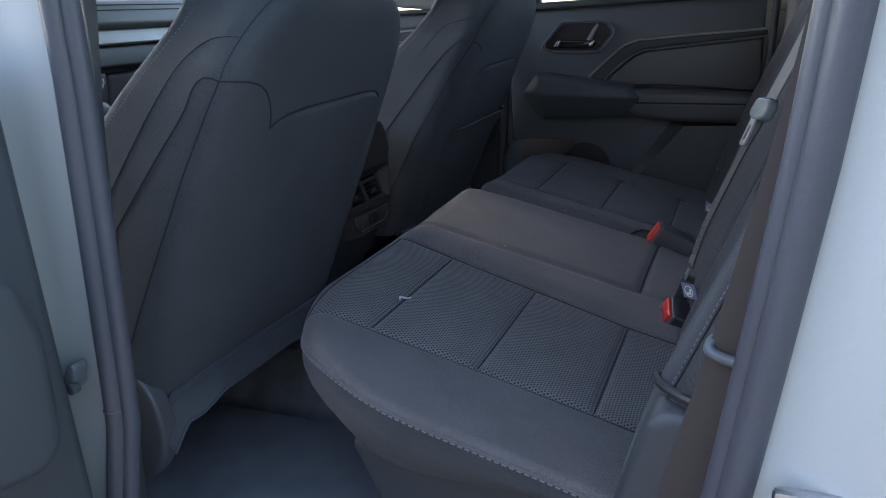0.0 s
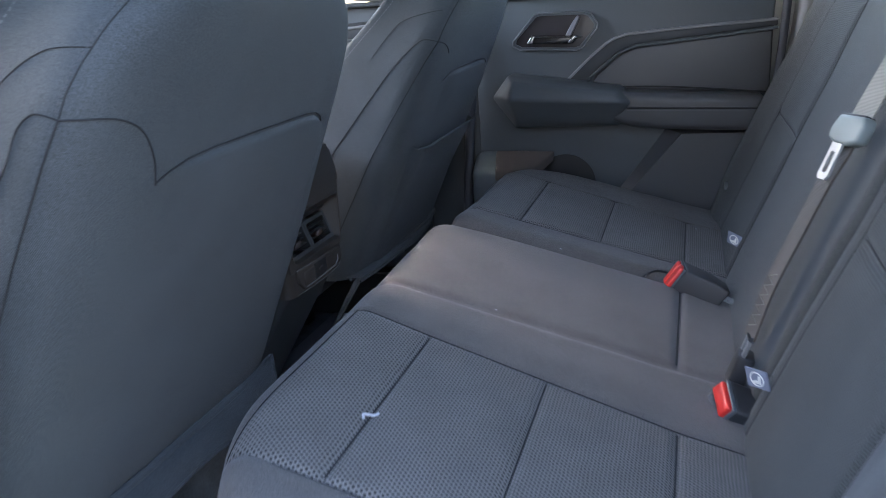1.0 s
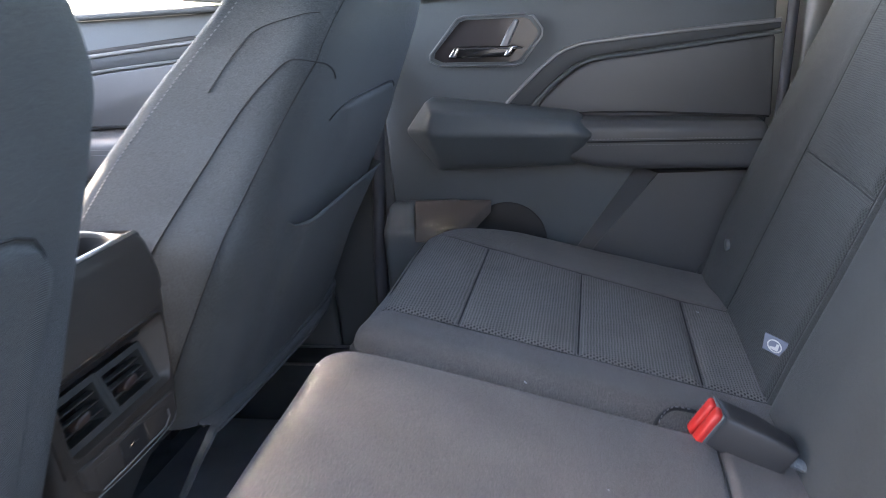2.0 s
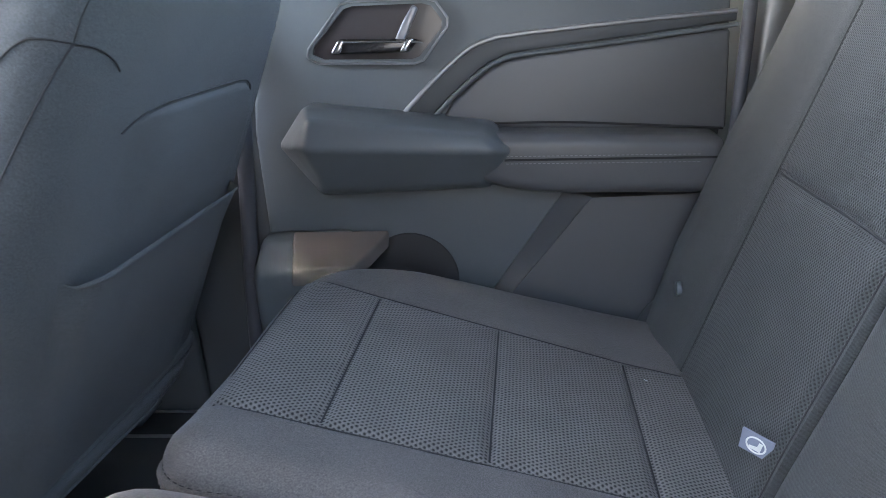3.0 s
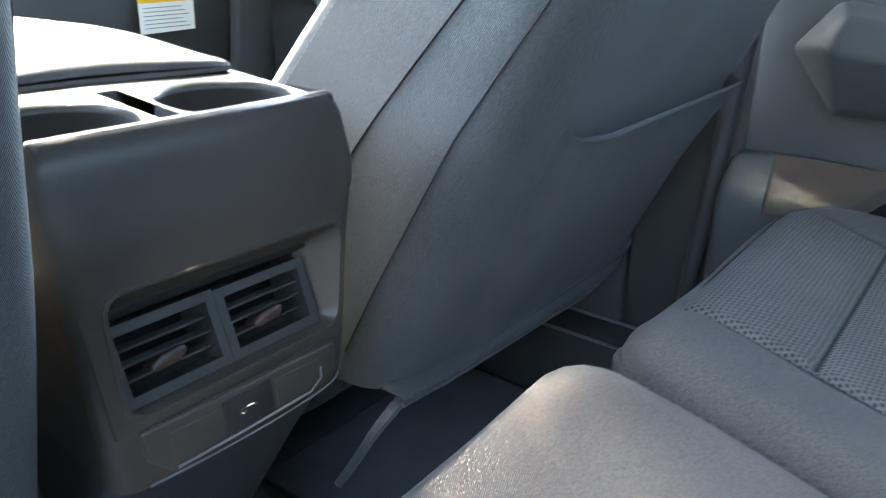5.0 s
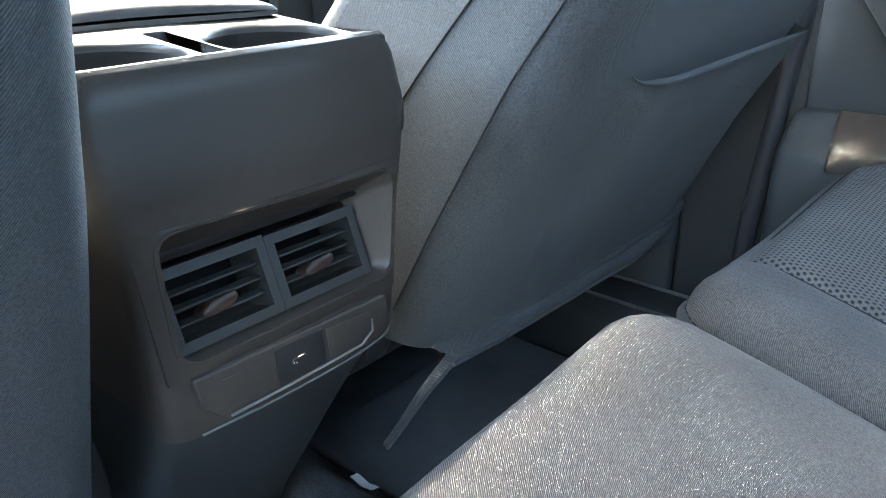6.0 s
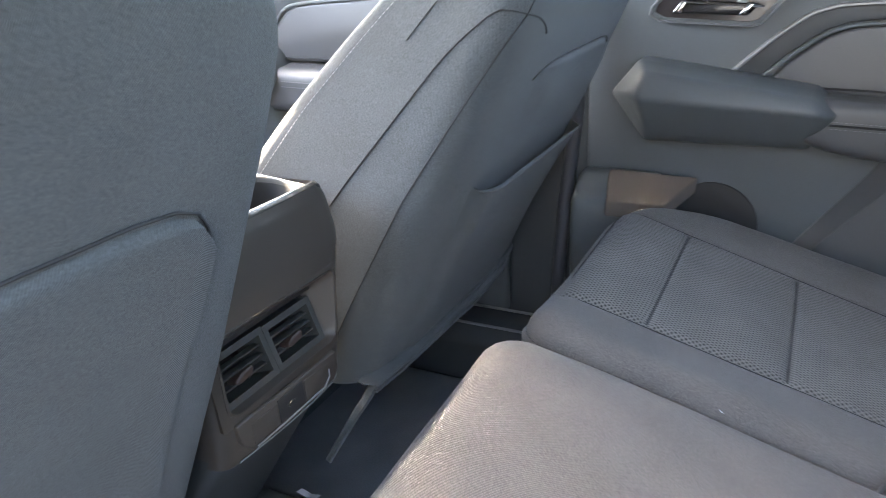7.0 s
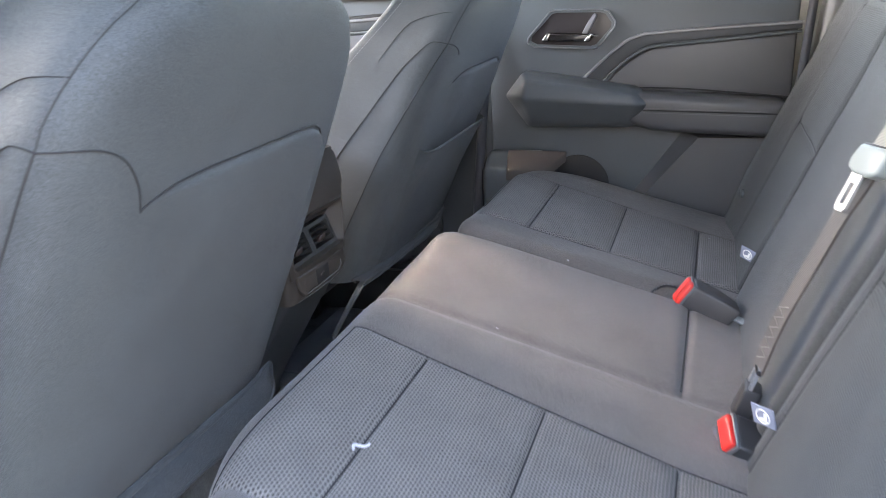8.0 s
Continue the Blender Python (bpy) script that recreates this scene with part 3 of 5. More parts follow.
part("middle_band", prism([(-1.5, 1.318), (-1.412, 1.316), (-1.408, 1.272), (-1.5, 1.262)], "y", 0.6, 1.86, 0.006), DASH, dash)
part("glove_box", prism([(-1.6, 1.255), (-1.43, 1.255), (-1.455, 1.15), (-1.49, 0.98), (-1.6, 0.95)], "y", 1.36, 1.80, 0.012), DOOR_DARK, dash, "dark glove box lid")
part("radio_panel", prism([(-1.62, 1.26), (-1.415, 1.26), (-1.425, 1.16), (-1.35, 1.03), (-1.32, 0.75), (-1.62, 0.75)], "y", 1.05, 1.345, 0.008), VENT_BLACK, dash, "black centre stack")
part("knee_panel", prism([(-1.6, 1.255), (-1.44, 1.255), (-1.5, 0.95), (-1.6, 0.93)], "y", 0.60, 1.04, 0.012), DOOR_DARK, dash)
vent = part("air_vent", tube([(-1.398, 1.655 + 0.036 * math.cos(a), 1.352 + 0.036 * math.sin(a)) for a in steps(0, 2 * math.pi, 28)], 0.006, 8), SATIN, dash, "round satin ringed vent")
part("vent_core", prism([(1.655 + 0.031 * math.cos(a), 1.352 + 0.031 * math.sin(a)) for a in steps(0, 2 * math.pi, 24)[:-1]], "x", -1.43, -1.402, 0.003), VENT_BLACK, vent)
for z in (1.2395, 1.2545):
    part("vent_strip", box(-1.418, -1.411, 1.1, 1.306, z - 0.0012, z + 0.0012, 0.0008), SATIN, dash, "thin pale strip between the centre vents")
part("vent_rim", tube(curve([(-1.412, 1.324, 1.247), (-1.412, 1.325, 1.238), (-1.413, 1.317, 1.226), (-1.416, 1.303, 1.212), (-1.418, 1.285, 1.199)]), 0.0028, 8), TRIM_PALE, dash, "pale curved vent rim")
dial = part("dial", prism([(1.274 + 0.014 * math.cos(a), 1.313 + 0.014 * math.sin(a)) for a in steps(0, 2 * math.pi, 28)[:-1]], "x", -1.412, -1.4, 0.003, 3), LABEL_WHITE, dash, "round white dial cap")
selector = thing("gear_selector", "dark gear selector knob with a pale ringed collar on the console", "gear selector", (-1.3, 1.19, 1.1))
part("knob", from_bm(rounded_knob(-1.306, 1.188, 1.15, 0.034, 0.06)), VINYL, selector)
part("collar", tube([(-1.306 + 0.04 * math.cos(a), 1.188 + 0.04 * math.sin(a), 1.166 + 0.012 * math.cos(a)) for a in steps(0, 2 * math.pi, 32)], 0.0035, 8), SATIN, selector, "pale ring round the knob")
part("boot", prism([(-1.36, 1.1), (-1.345, 1.15), (-1.275, 1.15), (-1.25, 1.1)], "y", 1.14, 1.236, 0.012), VENT_BLACK, selector, "black boot below the knob")

tag = thing("hanging_label", "white paper tag with a yellow heading hanging by a strip", "label", (-1.44, 1.66, 1.10))
part("card", prism([(1.612, 1.112), (1.709, 1.116), (1.711, 1.171), (1.614, 1.168)], "x", -1.444, -1.443, 0), LABEL_WHITE, tag)
part("heading_band", prism([(1.6135, 1.158), (1.7105, 1.160), (1.711, 1.171), (1.614, 1.168)], "x", -1.4425, -1.442, 0), LABEL_YELLOW, tag, "yellow heading band")
part("strip", prism([(1.640, 1.168), (1.690, 1.169), (1.678, 1.19), (1.676, 1.25), (1.656, 1.25), (1.655, 1.19)], "x", -1.444, -1.443, 0), LABEL_WHITE, tag)
for k in range(6):
    part("text_bar", prism([(1.62, 1.120 + 0.006 * k), (1.70 - 0.006 * (k % 3), 1.1215 + 0.006 * k), (1.70 - 0.006 * (k % 3), 1.1228 + 0.006 * k), (1.62, 1.1213 + 0.006 * k)], "x", -1.4425, -1.442, 0), INK, tag)

# ---- centre console ----
console = thing("centre_console", "dark grey plastic centre console with rear air vents", "console", (-0.9, 1.195, FLOOR))


def console_x(z):
    return between(z, [0.74, 0.9, 0.951, 0.957, 0.965, 1.0, 1.075, 1.1, 1.142, 1.149], [-0.815, -0.715, -0.682, -0.674, -0.6705, -0.669, -0.667, -0.668, -0.676, -0.681])


def console_ring(z):
    """One level of the console's outline, open towards the front."""
    w = between(z, [FLOOR, 0.9, 0.96, 1.06, 1.11, 1.140, 1.149], [0.074, 0.078, 0.082, 0.091, 0.1, 0.097, 0.093])
    x, cy, r = console_x(z), 1.196, 0.014
    pts = [(-1.32, cy - w)]
    for a in steps(-90, 0, 5):
        pts.append((x - r + r * math.cos(radians(a)), cy - w + r + r * math.sin(radians(a))))
    for k in range(1, 10):
        pts.append((x + 0.004 * math.sin(math.pi * k / 10), cy - w + r + (2 * w - 2 * r) * k / 10))
    for a in steps(0, 90, 5):
        pts.append((x - r + r * math.cos(radians(a)), cy + w - r + r * math.sin(radians(a))))
    pts.append((-1.32, cy + w))
    return pts


def console_skin(z0, z1, n, out=0.0, around=range(23)):
    return sheet(lambda k, z: (*[c + (out if i == 0 else 0) for i, c in enumerate(console_ring(z)[int(k)])], z), around, steps(z0, z1, n))


part("lower_body", console_skin(FLOOR, 0.966, 12, -0.004), DOOR_DARK, console, "dark lower console body")
VENT_Z0, VENT_Z1 = 0.998, 1.079
part("upper_body", joined(console_skin(0.958, VENT_Z0, 4), console_skin(VENT_Z0, VENT_Z1, 8, 0.0, range(0, 7)), console_skin(VENT_Z0, VENT_Z1, 8, 0.0, range(16, 23)),
                          console_skin(VENT_Z1, 1.0945, 2)), CONSOLE, console)
part("cap", console_skin(1.0935, 1.149, 10, 0.0015), CONSOLE, console, "console cap with rounded rim")
part("panel_edge", tube(curve([(-0.672, 1.13, 0.9592), (-0.6698, 1.17, 0.9585), (-0.669, 1.22, 0.9585), (-0.671, 1.262, 0.9605), (-0.674, 1.272, 0.969), (-0.676, 1.2755, 1.0), (-0.674, 1.282, 1.06)]), 0.0008, 6), GRIP_DARK, console, "thin bright panel edge")


def deck(x):
    """Height of the console top, rising slightly towards the front."""
    return 1.146 + 0.09 * (-0.6945 - x)


def cup_plate(x0, x1, y0, y1, cx, cy, rx, ry):
    """Part of the console top round one cup hole, with a rounded lip and the wall below."""
    def ray_(a):
        c, s = math.cos(a), math.sin(a)
        k = min(((x1 if c > 0 else x0) - cx) / c if abs(c) > 1e-6 else 9, ((y1 if s > 0 else y0) - cy) / s if abs(s) > 1e-6 else 9)
        return cx + c * k, cy + s * k

    def f(a, k):
        ox, oy = ray_(a)
        ix, iy = cx + rx * math.cos(a), cy + ry * math.sin(a)
        if k < 5:
            t = k / 4 * math.pi / 2
            g = 0.3 * (1 - math.cos(t))
            x, y = ix + (ox - ix) * g, iy + (oy - iy) * g
            return x, y, deck(x) - 0.005 * (1 - math.sin(t))
        return ox, oy, deck(ox)
    corner = [math.atan2(y - cy, x - cx) for x in (x0, x1) for y in (y0, y1)]
    angles = sorted([a for a in steps(-math.pi, math.pi, 56)] + corner)
    plate = sheet(f, angles, range(0, 6))

    def side(a, k):
        x, y = cx + rx * (1 - 0.1 * k) * math.cos(a), cy + ry * (1 - 0.1 * k) * math.sin(a)
        return x, y, (deck(x) - 0.005) * (1 - k) + 1.06 * k
    return plate, sheet(side, steps(-math.pi, math.pi, 56), steps(0, 1, 3))


for cx, cy, y0, y1, rx, ry in ((-0.7265, 1.242, 1.1985, 1.2865, 0.0368, 0.0422), (-0.7265, 1.1405, 1.102, 1.1835, 0.0368, 0.0405)):
    plate, wall = cup_plate(-0.792, -0.6885, y0, y1, cx, cy, rx, ry)
    part("cup_plate", plate, CONSOLE_TOP, console, "smooth console top round a cup hole")
    part("cup_wall", wall, HOLLOW_SHADE, console, "cup hole wall painted near-black for the shade inside")
part("cup_floor", box(-0.79, -0.684, 1.106, 1.284, 1.055, 1.062, 0.002), HOLLOW_SHADE, console)
part("divider", prism([(-0.79, 1.06), (-0.79, 1.13), (-0.75, 1.125), (-0.72, 1.125), (-0.69, 1.13), (-0.69, 1.06)], "y", 1.1835, 1.1985, 0.002), HOLLOW_SHADE, console)
part("rear_bridge", prism([(-1.0, 1.10), (-1.0, 1.158), (-0.792, deck(-0.792)), (-0.792, 1.10)], "y", 1.102, 1.2865, 0.001), CONSOLE_TOP, console)
part("channel_end", prism([(-0.793, 1.11), (-0.793, deck(-0.793)), (-0.771, deck(-0.771)), (-0.765, 1.145), (-0.762, 1.11)], "y", 1.1825, 1.1995, 0.001), CONSOLE_TOP, console)
part("rear_rim", prism([(-0.6895, 1.12), (-0.6895, 1.1475), (-0.6885, 1.15), (-0.685, 1.1508), (-0.6795, 1.148), (-0.677, 1.12)], "y", 1.108, 1.2865, 0.0015), CONSOLE_TOP, console)


def lid(u, v):
    """The armrest lid: domed across, with a soft rounded edge all round."""
    y = 1.192 + 0.092 * math.copysign(1 - (1 - abs(v)) ** 1.7, v)
    back = -0.792 + 0.016 * smooth(1.18, 1.28, y)
    x = -1.09 + (back + 1.09) * (1 - (1 - u) ** 1.6)
    edge = min(back - x, 0.092 - abs(y - 1.192))
    return x, y, 1.1575 + 0.005 * math.sqrt(max(0.0, 1 - (1 - min(1.0, edge / 0.012)) ** 2)) + 0.024 * (1 - ((y - 1.192) / 0.092) ** 2) * smooth(0.0, 0.07, back - x + 0.012)


lid_rim = [lid(u, -1) for u in steps(0, 1, 16)] + [lid(1, v) for v in steps(-1, 1, 30)[1:]] + [lid(u, 1) for u in steps(1, 0, 16)[1:]]
part("armrest_lid", joined(sheet(lid, steps(0, 1, 24), steps(-1, 1, 40)),
                           sheet(lambda i, z: (*lid_rim[int(i)][:2], z), range(len(lid_rim)), [1.1575, 1.1545])), VINYL, console, "padded armrest lid")
part("lid_gap", box(-1.09, -0.8, 1.11, 1.275, 1.15, 1.156, 0.001), VENT_BLACK, console, "dark gap below the lid")
# Vent recess with two louvred outlets.
def rounded(corners, r, n=4):
    """A four-cornered outline with its corners rounded, n + 1 points each."""
    out, c = [], [Vector(p) for p in corners]
    for k, p in enumerate(c):
        a, b = (c[k - 1] - p).normalized() * r, (c[(k + 1) % 4] - p).normalized() * r
        out += [tuple(p + a * (1 - t) ** 2 + b * t ** 2) for t in steps(0, 1, n)]
    return out


rec = rounded([(1.1185, 1.0775), (1.2775, 1.0745), (1.2695, 1.0055), (1.121, 1.0055)], 0.012)
deep = rounded([(1.1215, 1.0545), (1.2545, 1.053), (1.257, 1.0095), (1.1225, 1.0085)], 0.004)
flush = rounded([(1.108, 1.082), (1.281, 1.082), (1.273, 0.995), (1.116, 0.995)], 0.003)
inner_rec = [(y * 0.97 + 1.1956 * 0.03, z * 0.97 + 1.038 * 0.03) for y, z in rec]
bm = bmesh.new()
rings = [[bm.verts.new((x + (0.004 * math.sin(math.pi * (y - 1.129) / 0.134) if x > -0.67 else -0.38 * (z - 1.01) if x > -0.7 and r is deep else 0.0), y, z)) for y, z in r]
         for r, x in ((flush, -0.6745), (flush, -0.668), (rec, -0.6655), (inner_rec, -0.6655), (deep, -0.6760), (deep, -0.72))]
for a, b_ in zip(rings, rings[1:]):
    for k in range(len(rec)):
        bm.faces.new((a[k], a[(k + 1) % len(rec)], b_[(k + 1) % len(rec)], b_[k]))
bmesh.ops.recalc_face_normals(bm, faces=bm.faces)
part("vent_bezel", from_bm(bm), CONSOLE, console, "sloping vent bezel", 25)
part("recess_edge", tube([(-0.6656 + 0.004 * math.sin(math.pi * (y - 1.129) / 0.134), y, z) for y, z in rec + rec[:1]], 0.0007, 5), CONSOLE, console, "thin worn edge of the vent recess")
part("hollow_shade", box(-0.728, -0.716, 1.115, 1.265, 0.995, 1.075, 0.001), HOLLOW_SHADE, console, "near-black backing painted as the shade behind the slats")


def outlet(y0, y1, z0, z1):
    t = 0.0056
    bm = bmesh.new()
    o = [(y0, z0), (y1, z0), (y1, z1), (y0, z1)]
    i = [(y0 + t, z0 + t), (y1 - t, z0 + t), (y1 - t, z1 - t), (y0 + t, z1 - t)]
    rings = [[bm.verts.new((x, p, q)) for p, q in r] for r, x in ((o, -0.6900), (o, -0.6735), (i, -0.6735), (i, -0.7050))]
    for a, b in zip(rings, rings[1:]):
        for k in range(4):
            bm.faces.new((a[k], a[(k + 1) % 4], b[(k + 1) % 4], b[k]))
    bmesh.ops.recalc_face_normals(bm, faces=bm.faces)
    lean = Matrix.Translation((-0.6695, 0, z0)) @ pose(0, 0, 0, 0, -20, 0) @ Matrix.Translation((0.6735, 0, -z0))
    frame_ = part("vent_frame", turned(from_bm(bm), lean), VENT_GREY, console, "vent outlet frame", 25)
    for k in range(3):
        z = z0 + t + (z1 - z0 - 2 * t) * (k + 1) / 4
        part("slat", turned(prism([(y0 + t, -0.0008), (y1 - t, -0.0008), (y1 - t, 0.0008), (y0 + t, 0.0008)], "x", -0.005, 0.002, 0.0006, 2),
                            lean @ Matrix.Translation((-0.6790, 0, z)) @ pose(0, 0, 0, 0, 18, 0)), VENT_GREY, frame_)
    cy, cz = (y0 + y1) / 2 - 0.003, (z0 + z1) / 2 - 0.003
    knob = [(-0.0115, -0.0045), (-0.006, -0.006), (0.008, -0.004), (0.0115, -0.0005), (0.010, 0.003), (-0.004, 0.002), (-0.0105, -0.001)]
    slider = part("vent_slider", turned(prism([(cy + p, cz + q) for p, q in knob], "x", -0.6840, -0.6715, 0.002, 2), lean), SLIDER, frame_, "small brown vent slider")


outlet(1.1235, 1.1893, 1.0105, 1.0545)
outlet(1.1897, 1.2550, 1.0105, 1.0532)
sock = part("socket_panel", prism([(1.126, 0.998), (1.262, 0.994), (1.264, 0.975), (1.255, 0.966), (1.142, 0.965), (1.129, 0.978)], "x", -0.6750, -0.6645, 0.002), CONSOLE, console, "socket panel below the vents")
part("blank_cover", prism([(1.141, 0.991), (1.1725, 0.9895), (1.1735, 0.970), (1.142, 0.971)], "x", -0.6655, -0.6640, 0.0005), CONSOLE, sock)
part("blank_cover", prism([(1.2115, 0.9905), (1.2465, 0.988), (1.2465, 0.9755), (1.240, 0.9705), (1.213, 0.9695)], "x", -0.6655, -0.6640, 0.0005), CONSOLE, sock)
part("charge_socket", prism([(1.1745, 0.9925), (1.2085, 0.9925), (1.2105, 0.969), (1.1755, 0.9695)], "x", -0.6655, -0.6638, 0.0005), VENT_BLACK, sock, "black charging socket")
part("socket_ring", tube([(-0.6632, 1.191 + 0.0052 * math.cos(a), 0.981 + 0.002 * math.sin(a)) for a in steps(0.3, 1.3 * math.pi, 20)], 0.0007, 6), CHROME, sock, "small bright port ring")
part("lower_bead", tube([(-0.6632, 1.143, 0.9685), (-0.6632, 1.18, 0.968), (-0.6632, 1.238, 0.9685), (-0.6635, 1.2475, 0.9745), (-0.664, 1.2478, 0.982)], 0.0009, 6), SATIN, sock)
console.location.y += 0.006

# ---- rear bench ----
def bench_z(x):
    return 0.993 - 0.272 * (x + 0.41)


def roll_off(d, r):
    d = max(0.0, min(d, r))
    return r - math.sqrt(max(0.0, r * r - (r - d) ** 2))


X_LINES = [-0.504, -0.412, -0.282, -0.152, -0.068]


def insert_range(x, shift):
    """The cloth insert's outer and inner edge across the seat, at depth x."""
    return 0.708 + shift, between(x, [-0.5, -0.41, -0.15], [0.985, 0.972, 0.942]) + shift


def bench_cushion(y0, y1, xf, rc, r0, r1, shift, crease=None):
    """Returns a function of (x, y) for the top of a cushion, its plan outline and the insert's zone."""
    def margin(x, y):
        dx = x - xf
        best = dx
        for dy, c in ((y - y0, rc[0]), (y1 - y, rc[1])):
            d = c - math.hypot(max(0, c - dx), max(0, c - dy)) if dx < c and dy < c else min(dx, dy)
            best = min(best, d)
        return best

    def top(x, y):
        z = bench_z(x)
        a, b = insert_range(x, shift)
        if X_LINES[0] < x < X_LINES[-1]:
            inside = min(y - a, b - y, x - X_LINES[0])
            z -= 0.0035 * smooth(-0.004, 0.004, inside)
        z += 0.003 * math.exp(-((y - (a - 0.055)) / 0.035) ** 2) + 0.002 * math.exp(-((y - (b + 0.045)) / 0.03) ** 2)
        if crease:
            z -= 0.004 * math.exp(-((y - crease) / 0.007) ** 2)
            if y > crease:
                z += 0.004 * math.sin(math.pi * min(1, (y - crease) / (y1 - crease)))
                z -= 0.004 * math.exp(-((x + 0.156) / 0.004) ** 2)
        z += 0.0012 * noise.noise(Vector((x * 14, y * 14, 3.0)))
        side = min(y - y0, y1 - y)
        r = r0 if y - y0 < y1 - y else r1
        r += (0.05 - r) * smooth(-0.13, 0.15, side - (x - xf))
        z -= roll_off(max(0.0, margin(x, y)), r)
        return z
    return margin, top


def cushion(thing_ob, y0, y1, xf, rc, r0, r1, shift, crease=None, bead=0.0022):
    margin, top = bench_cushion(y0, y1, xf, rc, r0, r1, shift, crease)

    def place(x, y):
        m = margin(x, y)
        if m < 0:
            c = rc[0] if y < (y0 + y1) / 2 else rc[1]
            o = Vector((xf + c, y0 + c if y < (y0 + y1) / 2 else y1 - c))
            d = (Vector((x, y)) - o).normalized() * c
            x, y = o + d
        return x, y, top(x, y)
    xs = sorted(set([round(xf + 0.05 * (1 - math.cos(a)), 5) for a in steps(0, math.pi / 2, 8)] + [round(v, 4) for v in steps(xf + 0.055, -0.02, 78)]))
    ys = sorted(set([round(y0 + 0.04 * (1 - math.cos(a)), 5) for a in steps(0, math.pi / 2, 7)] + [round(y1 - 0.04 * (1 - math.cos(a)), 5) for a in steps(0, math.pi / 2, 7)]
                    + [round(v, 4) for v in steps(y0 + 0.045, y1 - 0.045, int((y1 - y0) / 0.006))]))
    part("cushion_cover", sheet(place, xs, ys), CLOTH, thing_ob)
    # The outline in plan, from the back of one side round the front to the back of the other.
    line = [(x, y0) for x in steps(-0.02, xf + rc[0], 20)]
    line += [(xf + rc[0] - rc[0] * math.sin(a), y0 + rc[0] - rc[0] * math.cos(a)) for a in steps(0, math.pi / 2, 12)[1:]]
    line += [(xf, y) for y in steps(y0 + rc[0], y1 - rc[1], 24)[1:]]
    line += [(xf + rc[1] - rc[1] * math.cos(a), y1 - rc[1] + rc[1] * math.sin(a)) for a in steps(0, math.pi / 2, 12)[1:]]
    line += [(x, y1) for x in steps(xf + rc[1], -0.02, 20)[1:]]
    mid = Vector((-0.28, (y0 + y1) / 2))

    def skirt(i, k):
        x, y = line[int(i)]
        n = (Vector((x, y)) - mid)
        n = Vector((max(-1, min(1, n.x / 0.25)), max(-1, min(1, n.y / ((y1 - y0) / 2)))))
        out = 0.004 * math.sin(math.pi * min(1.0, k * 1.6)) - 0.04 * k ** 2
        ztop = top(x, y)
        return x + n.x * out, y + n.y * out, ztop + (0.868 - ztop) * k
    part("side_skirt", sheet(skirt, range(len(line)), steps(0, 1, 8), uv=lambda i, k: (i * 0.02, k * 0.1)), CLOTH_DIMMED, thing_ob)
    rim = [Vector((x, y, top(x, y))) for x, y in line]
    part("piping", tube(rim, bead, 10), CLOTH, thing_ob, "padded edge bead")

    def lifted(p, dz, inset):
        d = (Vector((mid.x, mid.y)) - Vector((p.x, p.y))).normalized() * inset
        return Vector((p.x + d.x, p.y + d.y, p.z + dz))
    part("bead_seam", tube([lifted(p, bead * 0.55, bead * 0.75) for p in rim], 0.0011, 6), SEAM, thing_ob)
    part("under_seam", tube([lifted(p, -bead * 0.9, -bead * 0.45) for p in rim], 0.0010, 6), SEAM, thing_ob)
    part("stitching", stitches([lifted(p, -bead * 0.95, -bead * 0.85) for p in rim[2:-2]], 0.0048, 0.0028, 0.0008), THREAD, thing_ob, "pale edge stitching")
    if bead > 0.004:
        part("stitching", stitches([lifted(p, bead * 0.9, bead * 0.15) for p in rim[16:44]], 0.0036, 0.0036, 0.0007), SEAM, thing_ob, "dark stitches along the inner edge")
    # The four quilted panels of the insert.
    for a, b in zip(X_LINES, X_LINES[1:]):
        def quilt(u, v):
            x = a + (b - a) * u
            p, q = insert_range(x, shift)
            y = p + (q - p) * v
            edge = min(u * (b - a), (1 - u) * (b - a) if b < X_LINES[-1] else 1, v * (q - p), (1 - v) * (q - p))
            rise = -0.0016 + 0.0034 * smooth(0, 0.009, edge) + 0.003 * math.sin(math.pi * u) * math.sin(math.pi * v)
            base = bench_z(x) - (roll_off(margin(x, y), 0.05))
            return x, y, base + rise
        part("seat_insert_panel", sheet(quilt, [0, 0.008, 0.02, 0.035, 0.05, 0.07] + steps(0.1, 0.9, 14) + [0.93, 0.95, 0.965, 0.98, 0.992, 1],
                                        [0, 0.004, 0.01, 0.016, 0.024, 0.034] + steps(0.06, 0.94, 24) + [0.966, 0.976, 0.984, 0.99, 0.996, 1],
                                        uv=lambda u, v: (0.3 * v, (b - a) * u + a)), MESH, thing_ob, "spacer mesh seat insert")
    for k in (0, 1):
        part("insert_seam", tube([(x, insert_range(x, shift)[k], bench_z(x) - roll_off(margin(x, insert_range(x, shift)[k]), 0.05) - 0.0012) for x in steps(X_LINES[0], X_LINES[-1], 50)], 0.0008, 6), SEAM, thing_ob)
    a, b = insert_range(X_LINES[0], shift)
    part("insert_seam", tube([(X_LINES[0], y, bench_z(X_LINES[0]) - roll_off(margin(X_LINES[0], y), 0.05) - 0.0012) for y in steps(a, b, 20)], 0.0007, 6), SEAM, thing_ob)
    for x in X_LINES[1:-1]:
        p, q = insert_range(x, shift)
        part("quilt_seam", tube([(x, y, bench_z(x) - 0.0012) for y in steps(p + 0.006, q - 0.006, 12)], 0.0009, 6), SEAM, thing_ob)
    return top


